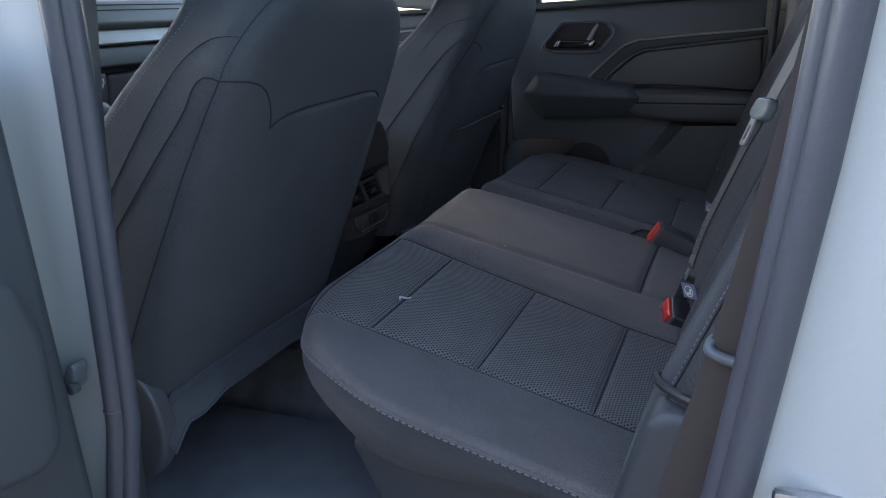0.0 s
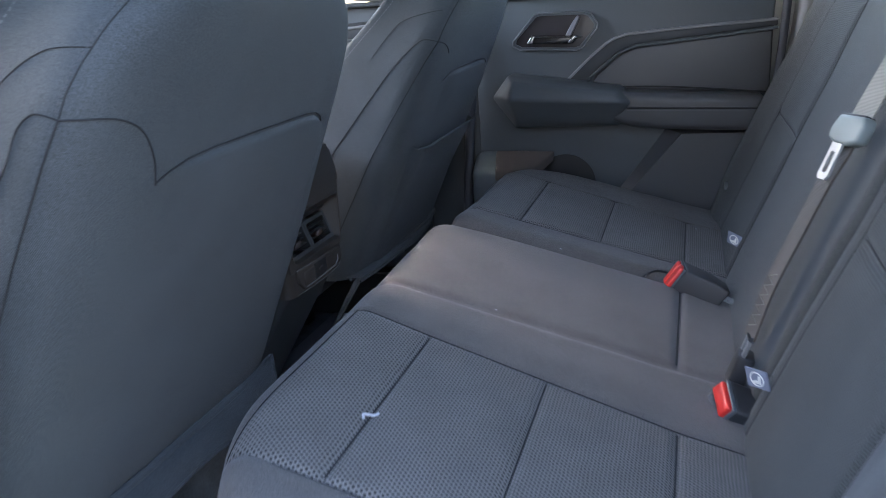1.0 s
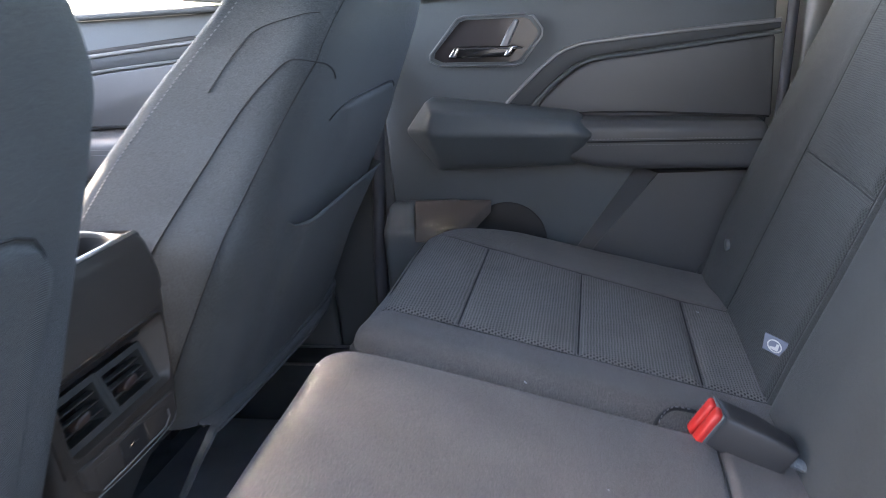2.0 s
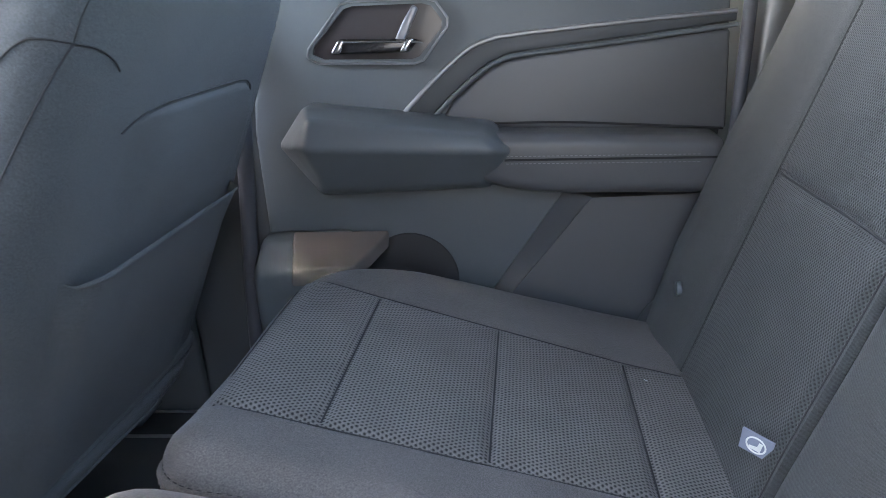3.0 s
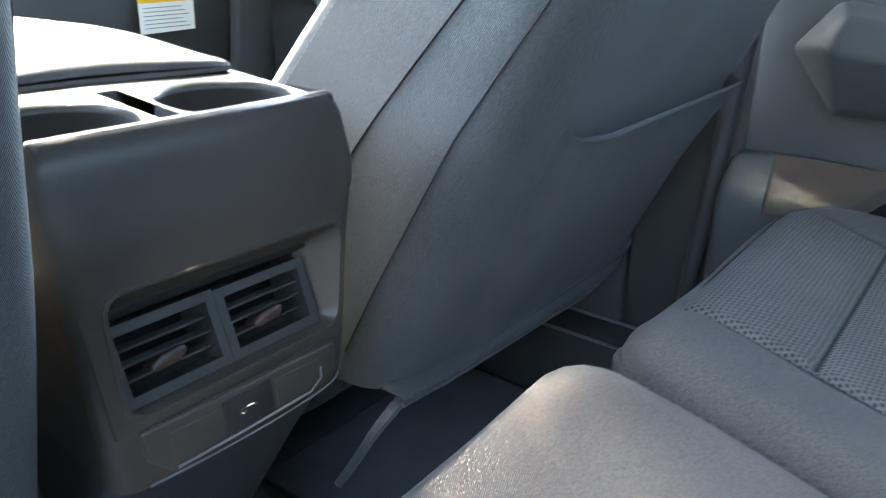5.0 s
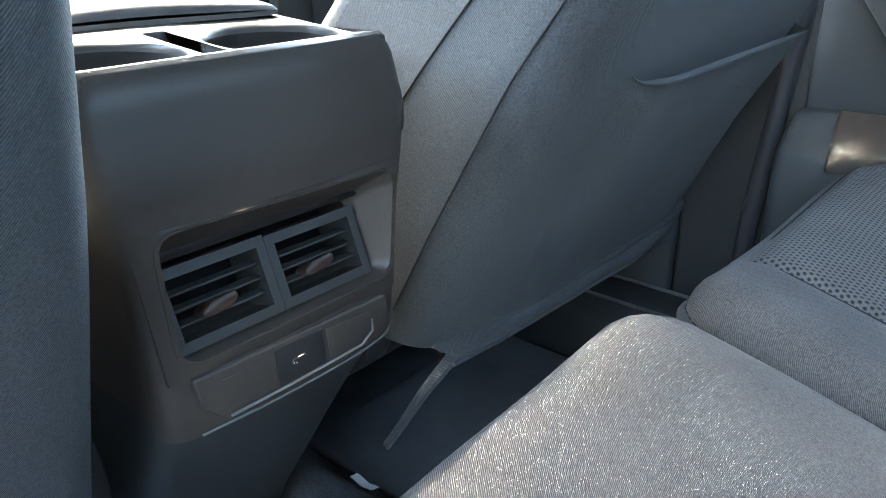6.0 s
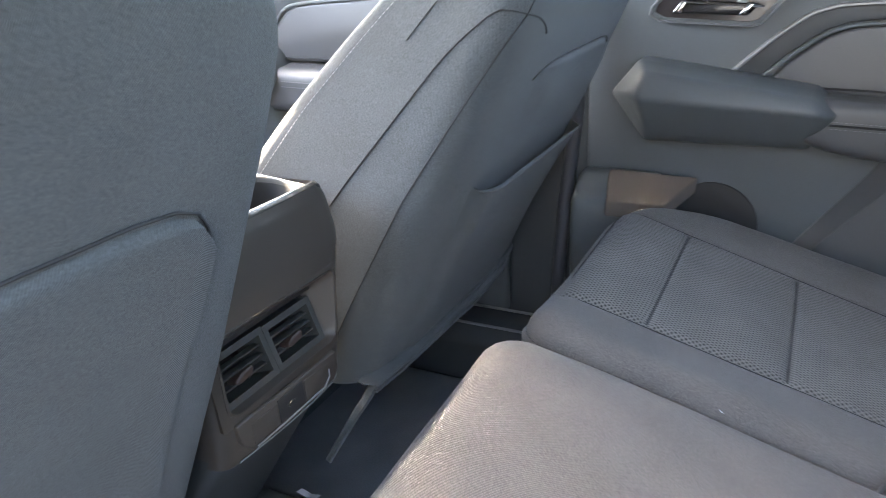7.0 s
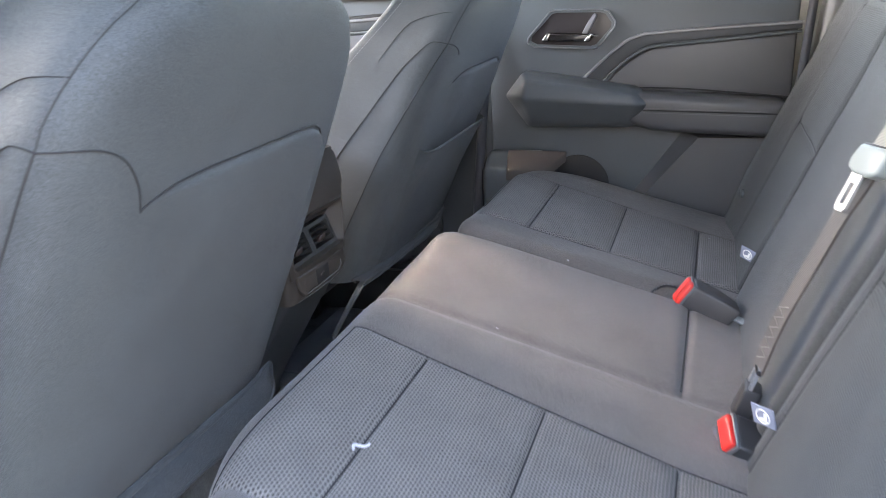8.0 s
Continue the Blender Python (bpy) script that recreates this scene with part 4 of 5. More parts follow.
near_cushion = thing("rear_seat_cushion", "wide dark grey cloth rear seat cushion with mesh inserts", "seat cushion", (-0.28, 0.95, 0.86), group="rear seat cushions")
near_top = cushion(near_cushion, 0.588, 1.335, -0.532, (0.225, 0.045), 0.009, 0.022, 0.0, crease=1.073)
far_cushion = thing("rear_seat_cushion", "narrow dark grey cloth rear seat cushion with mesh inserts", "seat cushion", (-0.28, 1.58, 0.86), group="rear seat cushions")
cushion(far_cushion, 1.353, 1.826, -0.521, (0.045, 0.16), 0.024, 0.045, 0.72, bead=0.0046)
far_cushion.location.z -= 0.004
part("cross_seam", tube([(-0.156, y, near_top(-0.156, y) + 0.0012) for y in steps(1.085, 1.31, 30)], 0.0012, 6), SEAM, near_cushion)
fold = curve([(-0.092, 0.5835, 0.895), (-0.0875, 0.5835, 0.918), (-0.0835, 0.584, 0.935), (-0.076, 0.585, 0.950), (-0.062, 0.588, 0.954)], 8)
part("corner_fold", tube(fold, 0.0032, 8), CLOTH_BACK, near_cushion, "folded rear corner bead")
part("fold_seam", tube([p + Vector((-0.0025, -0.002, 0.0015)) for p in fold], 0.001, 6), SEAM, near_cushion)
part("stitching", stitches([p + Vector((0.003, -0.0024, -0.001)) for p in fold], 0.004, 0.0026, 0.0007), THREAD, near_cushion, "pale edge stitching")

base = thing("bench_pedestal", "dark plastic base below the rear seat", "seat base", (-0.25, 1.2, FLOOR))
part("base_box", prism([(-0.36, FLOOR), (-0.40, 0.80), (-0.43, 0.872), (-0.02, 0.872), (-0.02, FLOOR)], "y", 0.66, 1.80, 0.012), DOOR_DARK, base)
part("side_cover", prism([(-0.105, 0.70), (-0.115, 0.86), (-0.108, 0.92), (-0.092, 0.975), (-0.082, 1.01), (-0.066, 1.026), (-0.04, 1.024), (0.02, 1.005), (0.03, 0.70)], "y", 0.556, 0.604, 0.012, 4), DOOR_DARK, base, "rounded plastic hinge cover")
part("side_cover", prism([(-0.105, 0.70), (-0.12, 0.86), (-0.105, 0.90), (-0.075, 0.93), (-0.02, 0.95), (0.03, 0.94), (0.03, 0.70)], "y", 1.826, 1.85, 0.012, 4), VINYL, base, "rounded plastic hinge cover")


def back_x(z):
    return -0.068 + 0.40 * (z - 0.95)


def seat_back(label, y0, y1, bolster, insert, proud, bulge=1.0):
    """A reclined rear seat back; bolster: -1 on its low-y side, 1 on its high-y side, 0 for none."""

    def front(z, y):
        d = min(y - y0, y1 - y)
        out = proud * between(z, [0.86, 0.95, 1.3, 1.6], [0.6, 1.0, 1.0, 0.8])
        if bolster:
            s = (y - insert[1]) if bolster > 0 else (insert[0] - y)
            out += between(z, [0.88, 1.0, 1.12, 1.3, 1.6], [0.016, 0.024, 0.02, 0.012, 0.006]) * bulge * smooth(-0.01, 0.1, s)
            a, b = insert
            out -= 0.004 * smooth(-0.004, 0.004, min(y - a, b - y))
        out += 0.0015 * noise.noise(Vector((z * 12, y * 12, 7.0)))
        r = 0.045 if bolster and ((bolster > 0) == (y > (y0 + y1) / 2)) else 0.014
        top_r = roll_off(1.48 - z, 0.06)
        return back_x(z) - out + roll_off(d, r) + top_r
    ys = sorted(set([round(y0 + 0.045 * (1 - math.cos(a)), 5) for a in steps(0, math.pi / 2, 9)] + [round(y1 - 0.045 * (1 - math.cos(a)), 5) for a in steps(0, math.pi / 2, 9)]
                    + [round(v, 4) for v in steps(y0 + 0.05, y1 - 0.05, int((y1 - y0) / 0.01))]))
    zs = steps(0.86, 1.41, 62) + [1.48 - 0.06 * math.cos(a) * 1.0 for a in steps(0.2, math.pi / 2, 8)]
    cover = lambda z, y: (front(z, y), y, z)

    def wrapped(z, k):
        if k < 0:
            return back_x(z) + 0.11, y0 + 0.004, z
        if k >= len(ys):
            return back_x(z) + 0.11, y1 - 0.004, z
        return cover(z, ys[k])
    ob = part("backrest", sheet(wrapped, zs, range(-1, len(ys) + 1), uv=lambda z, k: (ys[min(max(k, 0), len(ys) - 1)], z)), CLOTH_DIMMED, bench, label)
    part("top_cap", sheet(lambda u, v: (back_x(1.48) - proud * 0.8 + 0.05 + u, v, 1.4795), steps(0, 0.09, 3), steps(y0, y1, 3)), CLOTH_DIMMED, ob)
    if insert:
        a, b = insert
        cuts = steps(a, b, 60)
        runs = np.concatenate(([0.0], np.cumsum([math.hypot(q - p, front(1.05, q) - front(1.05, p)) for p, q in zip(cuts, cuts[1:])])))
        arc = lambda y: between(y, cuts, runs)
        for z0, z1 in ((0.885, 1.113), (1.117, 1.30)):
            def quilt(u, v):
                z, y = z0 + (z1 - z0) * u, a + (b - a) * v
                edge = min(u * (z1 - z0), (1 - u) * (z1 - z0), v * (b - a), (1 - v) * (b - a))
                rise = -0.0015 + 0.004 * smooth(0, 0.009, edge) + 0.0015 * math.sin(math.pi * u) * math.sin(math.pi * v)
                return front(z, y) - 0.002 - rise, y, z
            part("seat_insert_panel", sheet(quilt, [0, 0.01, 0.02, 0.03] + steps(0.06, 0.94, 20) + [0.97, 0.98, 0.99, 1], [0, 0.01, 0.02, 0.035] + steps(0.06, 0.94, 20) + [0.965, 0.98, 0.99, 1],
                                            uv=lambda u, v: (arc(a + (b - a) * v), (z1 - z0) * u + z0)), MESH_DIMMED, ob, "spacer mesh seat insert")
        for y in insert:
            part("insert_seam", tube([(front(z, y) - 0.0002, y, z) for z in steps(0.89, 1.30, 40)], 0.0007, 6), SEAM, ob)
        part("cross_seam", tube([(front(1.115, y) + 0.0005, y, 1.115) for y in steps(a + 0.004, b - 0.004, 16)], 0.0013, 6), SEAM, ob)
        part("yoke_seam", tube(curve([(front(z, y) - 0.0006, y, z) for y, z in [(a - 0.03, 1.33), (a, 1.318), ((a + b) / 2, 1.308), (b, 1.318), (b + 0.03, 1.335)]]), 0.0009, 6), SEAM, ob)
    return ob, front


bench = thing("rear_bench_back", "dark grey cloth back of the rear bench in three sections", "rear bench", (0.02, 1.2, 0.88))
back_near, near_front = seat_back("upright dark grey cloth rear seat back with mesh insert", 0.562, 1.005, -1, (0.745, 0.975), 0.004, 1.3)
back_mid, mid_front = seat_back("plain grey cloth middle rear seat back", 1.009, 1.418, 0, None, 0.006)
back_far, far_front = seat_back("upright dark grey cloth rear seat back with button and mesh insert", 1.422, 1.835, 1, (1.432, 1.672), 0.004)
edge = [(near_front(z, 0.586) - 0.001, 0.586, z) for z in steps(1.02, 1.40, 40)]
part("stitching", stitches(edge, 0.0028, 0.0028, 0.0005), THREAD, back_near, "pale edge stitching")
part("outer_seam", tube([(x + 0.002, y - 0.004, z) for x, y, z in edge], 0.0008, 6), SEAM, back_near)
part("hem", tube(curve([(near_front(1.02, 0.63) - 0.003, 0.632, 1.02), (-0.078, 0.612, 1.03), (-0.07, 0.585, 1.034), (-0.045, 0.56, 1.036), (0.0, 0.55, 1.03)]), lambda t: 0.0015 + 0.0025 * smooth(0.0, 0.5, t), 8), PIPING, back_near, "piped lower corner")
btn = [(0.0085 * math.cos(a), 0.0085 * math.sin(a)) for a in steps(0, 2 * math.pi, 20)[:-1]]
part("button", turned(prism(btn, "x", -0.003, 0.003, 0.0015, 2), Matrix.Translation((far_front(0.972, 1.735) - 0.001, 1.735, 0.972))), DOOR_HARD, back_far, "small grey round button")


# ---- anchor tags, buckles and belts ----
def anchor_tag(y, z, front, tilt):
    ob = thing("anchor_tag", "small grey cloth tag with a white ring on the seat", "tag", (front(z, y), y, z - 0.015), group="anchor tags")
    m = Matrix.Translation((front(z, y) - 0.013, y - 0.002, z)) @ pose(0, 0, 0, tilt, -10, 48)
    part("cloth", turned(prism([(-0.0125, -0.0105), (0.0125, -0.0105), (0.0125, 0.0105), (-0.0125, 0.0105)], "x", -0.0008, 0.0008, 0), m), LABEL_GREY, ob)
    part("printed_ring", turned(tube([(-0.0012, 0.0075 * math.cos(a), 0.0075 * math.sin(a)) for a in steps(0, 2 * math.pi, 24)], 0.0007, 6), m), LABEL_WHITE, ob, "white printed ring")
    part("printed_shape", turned(prism([(-0.004, -0.005), (0.005, -0.005), (0.005, -0.0025), (-0.001, -0.001), (-0.002, 0.004), (-0.005, 0.004)], "x", -0.0016, -0.0011, 0), m), LABEL_WHITE, ob)
    return ob


anchor_tag(1.452, 0.957, far_front, 12)
anchor_tag(0.985, 0.966, near_front, -8)


def buckle(face, normal, back, wide, label, split):
    """A seat belt buckle: black housing with a slanted head, a worn grey rim and a red press button, one piece or two."""
    n, back = Vector(normal).normalized(), Vector(back).normalized()
    wide = (Vector(wide) - n * Vector(wide).dot(n)).normalized()
    ob = thing("belt_buckle", label, "belt buckle", face, group="belt buckles")
    m = Matrix.Translation(face) @ Matrix((wide, n.cross(wide), n)).transposed().to_4x4()
    outline = [(-0.0225, -0.0145), (0.0195, -0.0165), (0.0225, 0.0145), (-0.0195, 0.0165)]
    bm = bmesh.new()
    head = [m @ Vector((p, q, -0.003)) for p, q in outline]
    rings = [[bm.verts.new(c) for c in head], [bm.verts.new(c + back * 0.04) for c in head], [bm.verts.new(Vector(face) + (c - Vector(face)) * 0.8 + back * 0.07) for c in head]]
    for a, b in zip(rings, rings[1:]):
        for i in range(4):
            bm.faces.new((a[i], a[(i + 1) % 4], b[(i + 1) % 4], b[i]))
    bm.faces.new(rings[0][::-1])
    bm.faces.new(rings[-1])
    bmesh.ops.recalc_face_normals(bm, faces=bm.faces)
    bmesh.ops.bevel(bm, geom=list(bm.edges), offset=0.004, segments=4, affect="EDGES", profile=0.5, clamp_overlap=True)
    housing = part("housing", from_bm(bm), VENT_BLACK, ob)
    part("head_rim", turned(prism([(p * 0.98, q * 0.98) for p, q in outline], "z", -0.005, 0.0, 0.002, 2), m), DOOR_HARD, housing, "worn grey rim of the buckle head")
    bands = ((-0.0135, -0.001), (0.0015, 0.0135)) if split else ((-0.0125, 0.0065),)
    for lo, hi in bands:
        part("press_button", turned(prism([(-0.0195, lo), (0.018, lo - 0.001), (0.0205, hi - 0.001), (-0.0175, hi)], "z", -0.004, 0.0045, 0.003, 3), m), RED, ob, "red press button")
    for k in range(9):
        x = -0.017 + 0.004 * k
        part("slot_tooth", turned(box(x, x + 0.0022, 0.009 if not split else 0.0138, 0.0155, -0.002, 0.003, 0.0005, 1), m), GRIP_DARK, housing)
    part("stalk", tube([Vector(face) + back * d for d in (0.066, 0.09, 0.12)], 0.009, 8, 0.5), CARPET, ob)
    return ob


buckle((-0.165, 1.323, 0.942), (-0.80, -0.235, 0.55), (0.9, -0.3, -0.3), (0.55, 0.06, 0.83), "black belt buckle with a red button lying on the middle seat", True)
buckle((-0.1095, 1.0095, 0.922), (-0.84, -0.32, 0.44), (0.92, 0.05, -0.35), (-0.29, 0.86, 0.41), "black belt buckle with a red button beside the seat back", False)
well = thing("buckle_pocket", "black stitched pocket edge beside the seat belt buckle", "buckle pocket", (-0.17, 1.345, 0.93))
part("rim", tube(curve([(-0.214, 1.318, 0.926), (-0.206, 1.334, 0.9355), (-0.192, 1.352, 0.937), (-0.172, 1.358, 0.932), (-0.15, 1.356, 0.925)]), 0.0022, 8), PIPING, well)
part("stitching", stitches(curve([(-0.209, 1.320, 0.930), (-0.202, 1.337, 0.938), (-0.19, 1.352, 0.939), (-0.172, 1.357, 0.934)]), 0.003, 0.003, 0.0005), THREAD, well)

belt = thing("centre_seat_belt", "grey brown webbing belt hanging before the middle seat", "seat belt", (-0.07, 1.05, 0.95))
strap = curve([(min(x, mid_front(z, 1.06) - 0.004), y, z) for x, y, z in [(-0.083, 1.047, 0.98), (-0.067, 1.052, 1.035), (-0.046, 1.058, 1.087), (-0.024, 1.064, 1.14), (-0.008, 1.068, 1.172),
               (0.003, 1.07, 1.2), (0.027, 1.07, 1.255), (0.05, 1.066, 1.31), (0.075, 1.06, 1.37), (0.1, 1.055, 1.44), (0.11, 1.05, 1.47)]], 10)
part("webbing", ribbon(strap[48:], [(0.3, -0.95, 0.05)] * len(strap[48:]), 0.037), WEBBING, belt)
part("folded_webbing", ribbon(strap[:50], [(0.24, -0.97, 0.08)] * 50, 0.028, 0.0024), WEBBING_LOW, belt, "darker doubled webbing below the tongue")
anchor_at = Matrix.Translation((-0.083, 1.045, 0.968)) @ pose(0, 0, 0, 0, 18, 0)
part("anchor_buckle", turned(box(-0.009, 0.009, -0.013, 0.013, -0.045, -0.006, 0.003, 3), anchor_at), VENT_BLACK, belt, "black anchor buckle")
part("anchor_tongue", turned(joined(box(-0.002, 0.002, -0.012, -0.0065, -0.012, 0.012, 0.001), box(-0.002, 0.002, -0.012, 0.008, -0.012, -0.008, 0.001), box(-0.002, 0.002, 0.005, 0.009, -0.01, 0.012, 0.001)), anchor_at @ pose(-0.004, 0, 0)), SATIN, belt, "grey slotted anchor tongue")
part("anchor_bar", turned(tube([(-0.003, -0.011, 0.014), (-0.003, 0.011, 0.012)], 0.0036, 8), anchor_at), CHROME, belt, "bright anchor bar")
across, along = Vector((0.36, -0.93, 0.05)).normalized(), Vector((0.385, 0.11, 0.917)).normalized()
outward = across.cross(along).normalized()
if outward.x > 0:
    outward = -outward
along = outward.cross(across).normalized()
along = along if along.z > 0 else -along
tongue_at = Matrix.Translation((-0.001, 1.0695, 1.195)) @ Matrix((across, along, outward)).transposed().to_4x4()
part("tongue_grip", turned(prism([(-0.024, -0.004), (-0.022, -0.014), (-0.008, -0.018), (0.012, -0.018), (0.024, -0.014), (0.026, 0.003), (0.022, 0.011), (-0.018, 0.011)], "z", -0.006, 0.0085, 0.004, 4), tongue_at), GRIP_GREY, belt, "pale grey plastic tongue grip")
part("grip_slot", turned(prism([(-0.018, 0.0122), (0.02, 0.0122), (0.02, 0.008), (-0.018, 0.008)], "z", -0.004, 0.0065, 0.001), tongue_at), VENT_BLACK, belt, "dark webbing slot")
bm = bmesh.new()
o = [(-0.0115, -0.015), (-0.0125, -0.05), (-0.0095, -0.054), (0.002, -0.054), (0.005, -0.05), (0.005, -0.015)]
i = [(-0.0065, -0.026), (-0.0075, -0.045), (-0.006, -0.047), (-0.0012, -0.047), (0.0002, -0.045), (0.0002, -0.026)]
rings = [[bm.verts.new((p, q, h)) for p, q in r] for r, h in ((o, 0.004), (i, 0.004), (i, 0.0065), (o, 0.0065))]
for a, b in zip(rings, rings[1:] + rings[:1]):
    for k in range(6):
        bm.faces.new((a[k], a[(k + 1) % 6], b[(k + 1) % 6], b[k]))
bmesh.ops.recalc_face_normals(bm, faces=bm.faces)
part("tongue_plate", turned(from_bm(bm), tongue_at), BRIGHT_STEEL, belt, "slotted bright steel tongue", 20)
part("end_stitching", tube([Vector(strap[k]) + outward * 0.002 + across * (0.007 if k % 2 else -0.007) for k in range(2, 14)], 0.0006, 5), WEBBING, belt, "raised webbing end stitching")

side_belt = thing("outer_seat_belt", "brown grey webbing belt running down beside the seat", "seat belt", (-0.03, 0.55, 0.8))
strap = curve([(-0.08, 0.553, 0.72), (-0.06, 0.552, 0.88), (-0.034, 0.551, 0.999), (-0.022, 0.551, 1.047), (-0.008, 0.551, 1.105), (0.006, 0.55, 1.17), (0.03, 0.548, 1.29), (0.055, 0.545, 1.45), (0.075, 0.54, 1.62)], 8)
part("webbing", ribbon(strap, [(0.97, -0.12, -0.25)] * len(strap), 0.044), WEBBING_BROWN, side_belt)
part("webbing_stitch", stitches([(-0.049, 0.567, 1.035), (-0.03, 0.557, 1.028), (-0.012, 0.548, 1.022)], 0.003, 0.002, 0.0005), SEAM, side_belt)
part("belt_guide", tube(curve([(0.02, 0.566, 1.091), (-0.016, 0.562, 1.094), (-0.031, 0.557, 1.092), (-0.033, 0.55, 1.086), (-0.018, 0.544, 1.082), (0.014, 0.539, 1.08)]), 0.0046, 10), DOOR_HARD, side_belt, "grey belt guide loop")


# ---- front seats ----
def front_seat(cy, label, pocket, corner, inner, hem_top, lows, wide):
    ob = thing("front_seat", label, "car seat", (-0.95, cy, FLOOR), group="front seats")
    Z = [0.78, 0.9, 1.1, 1.2, 1.28, 1.32, 1.37, 1.42, 1.5, 1.56]
    HW = [w + wide for w in (0.205, 0.217, 0.213, 0.205, 0.197, 0.186, 0.16, 0.14, 0.11, 0.08)]
    TH = [0.26, 0.27, 0.26, 0.215, 0.168, 0.142, 0.125, 0.115, 0.1, 0.07]

    def spread(z, table):
        return (between(z - 0.02, Z, table) + between(z, Z, table) + between(z + 0.02, Z, table)) / 3

    def rear_x(z):
        bow = min(1.0, max(0.0, z - 1.345) / 0.06)
        return -0.53 + 0.478 * (z - 1.23) if z < 1.34 else -0.4774 + 0.36 * (z - 1.34) - 1.2 * max(0, z - 1.45) ** 2 - 0.045 * (1 - math.sqrt(1 - bow * bow))

    def rounding(z):
        return between(z, [0.9, 1.12, 1.25, 1.5], [0.26, 0.28, 0.34, 0.55])

    FRONT = 0.11

    def spot(z, phi, lift=0.0):
        """A point of the seat back's skin: phi 90 on the middle of its rear, 180 on its low-y side."""
        c, s = math.cos(radians(phi)), math.sin(radians(phi))
        n = rounding(z) if s > 0 else FRONT
        hw, th = spread(z, HW) + lift, spread(z, TH) / 2
        # The rear shoulders round inwards under the head.
        hw -= smooth(-0.2, 0.35, s) * between(z, [1.30, 1.316, 1.339, 1.354, 1.362, 1.38, 1.4, 1.5, 1.56], [0, 0.004, 0.014, 0.027, 0.04, 0.07, 0.08, 0.04, 0.02])
        return Vector((rear_x(z) - th + (th + lift) * math.copysign(abs(s) ** n, s), cy + hw * math.copysign(abs(c) ** n, c), z))

    def on_rear(y, z, lift=0.0):
        k = min(1.0, abs(y - cy) / spread(z, HW)) ** (1 / rounding(z))
        phi = math.degrees(math.acos(k))
        return spot(z, phi if y > cy else 180 - phi, lift)

    def on_side(z, ahead, side=-1, lift=0.0):
        th = spread(z, TH) / 2
        r = max(-0.99, min(0.99, 1 - ahead / th))
        phi = math.degrees(math.asin(math.copysign(abs(r) ** (1 / (rounding(z) if r > 0 else FRONT)), r)))
        return spot(z, 180 - phi if side < 0 else phi, lift)
    zs = steps(0.899 if pocket else 0.866, 1.56, 82)
    phis = [360 * k / 128 for k in range(128)]
    ring = [spot(1.15, p) for p in phis]
    runs = dict(zip(phis, np.concatenate(([0.0], np.cumsum([(q - p).length for p, q in zip(ring, ring[1:])])))))
    body = sheet(lambda p, z: spot(z, p), phis, zs, uv=lambda p, z: (runs[p], z * 1.1), loop=True)
    part("back_cover", body, CLOTH_BACK, ob)
    cap = sheet(lambda k, p: spot(1.56, p) * (1 - k) + Vector((rear_x(1.56) - 0.035, cy, 1.585)) * (1 - (1 - k) ** 2) * k + Vector((rear_x(1.56) - 0.035, cy, 1.56)) * (k - (1 - (1 - k) ** 2) * k),
                steps(0, 1, 6), phis + [360])
    part("back_top", cap, CLOTH_BACK, ob)
    # Seams: down the rear corners, round the yoke and along the sides.
    for side in (-1, 1):
        node_z = 1.284
        part("corner_seam", tube([on_side(z, between(z, [0.9, 1.0, 1.12, 1.185, 1.284], [0.062, 0.056, 0.045, 0.026 + corner / 2, corner]), side, 0.0006) for z in steps(0.93, node_z, 50)], 0.0008, 6), SEAM, ob)
        part("upper_seam", tube([on_side(z, between(z, [1.284, 1.32, 1.37, 1.5], [corner, corner, corner, 0.02]), side, 0.0004) for z in steps(node_z, 1.5, 30)], 0.0005, 6), SEAM, ob)
        part("stitching", stitches([on_side(z, between(z, [1.284, 1.32, 1.37, 1.5], [corner, corner, corner, 0.02]) + 0.0028, side, 0.0007) for z in steps(node_z + 0.005, 1.5, 40)], 0.0026, 0.0026, 0.0004), THREAD_DULL, ob, "dull grey stitching")
        arch = [on_side(z, a, side, 0.0005) for z, a in [(1.284, corner), (1.288, corner + 0.012), (1.288, corner + 0.022), (1.278, max(0.045, corner + 0.03)), (1.25, 0.064), (1.2, 0.085), (1.11, 0.12), (1.02, 0.145), (0.93, 0.16)]]
        part("side_seam", tube(curve(arch), 0.0007, 6), SEAM, ob)
        arch = [on_side(z, a, side, 0.0005) for z, a in [(1.327, corner), (1.3285, corner + 0.018), (1.327, corner + 0.033), (1.318, 0.078), (1.30, 0.091), (1.265, 0.106), (1.21, 0.125), (1.13, 0.15)][:6 if pocket else None]]
        part("upper_side_seam", tube(curve(arch), 0.0005, 6), SEAM, ob)
        part("front_stitching", stitches([on_side(z, spread(z, TH) * between(z, [1.0, 1.2, 1.34], [0.88, 0.88, 0.84]), side, 0.001) for z in steps(0.98, 1.42, 70)], 0.0028, 0.0026, 0.00045), THREAD, ob, "pale edge stitching")
    # Yoke: from each corner down to the notch, and up again over the rear panel.
    yl, yr = cy - 0.126, cy + (0.133 if pocket else 0.15) + wide
    lift_rim = 0.0 if pocket else 0.005
    left = [on_rear(p.x, p.y, 0.0004) for p in curve([Vector((y, z)) for y, z in [(on_side(1.284, corner).y, 1.284), (cy - 0.172, 1.279), (cy - 0.15, 1.267), (cy - 0.134, 1.245), (yl, 1.222)]], 12)]
    part("yoke_seam", tube(left[:27] if pocket else left, 0.0008, 6), SEAM, ob)

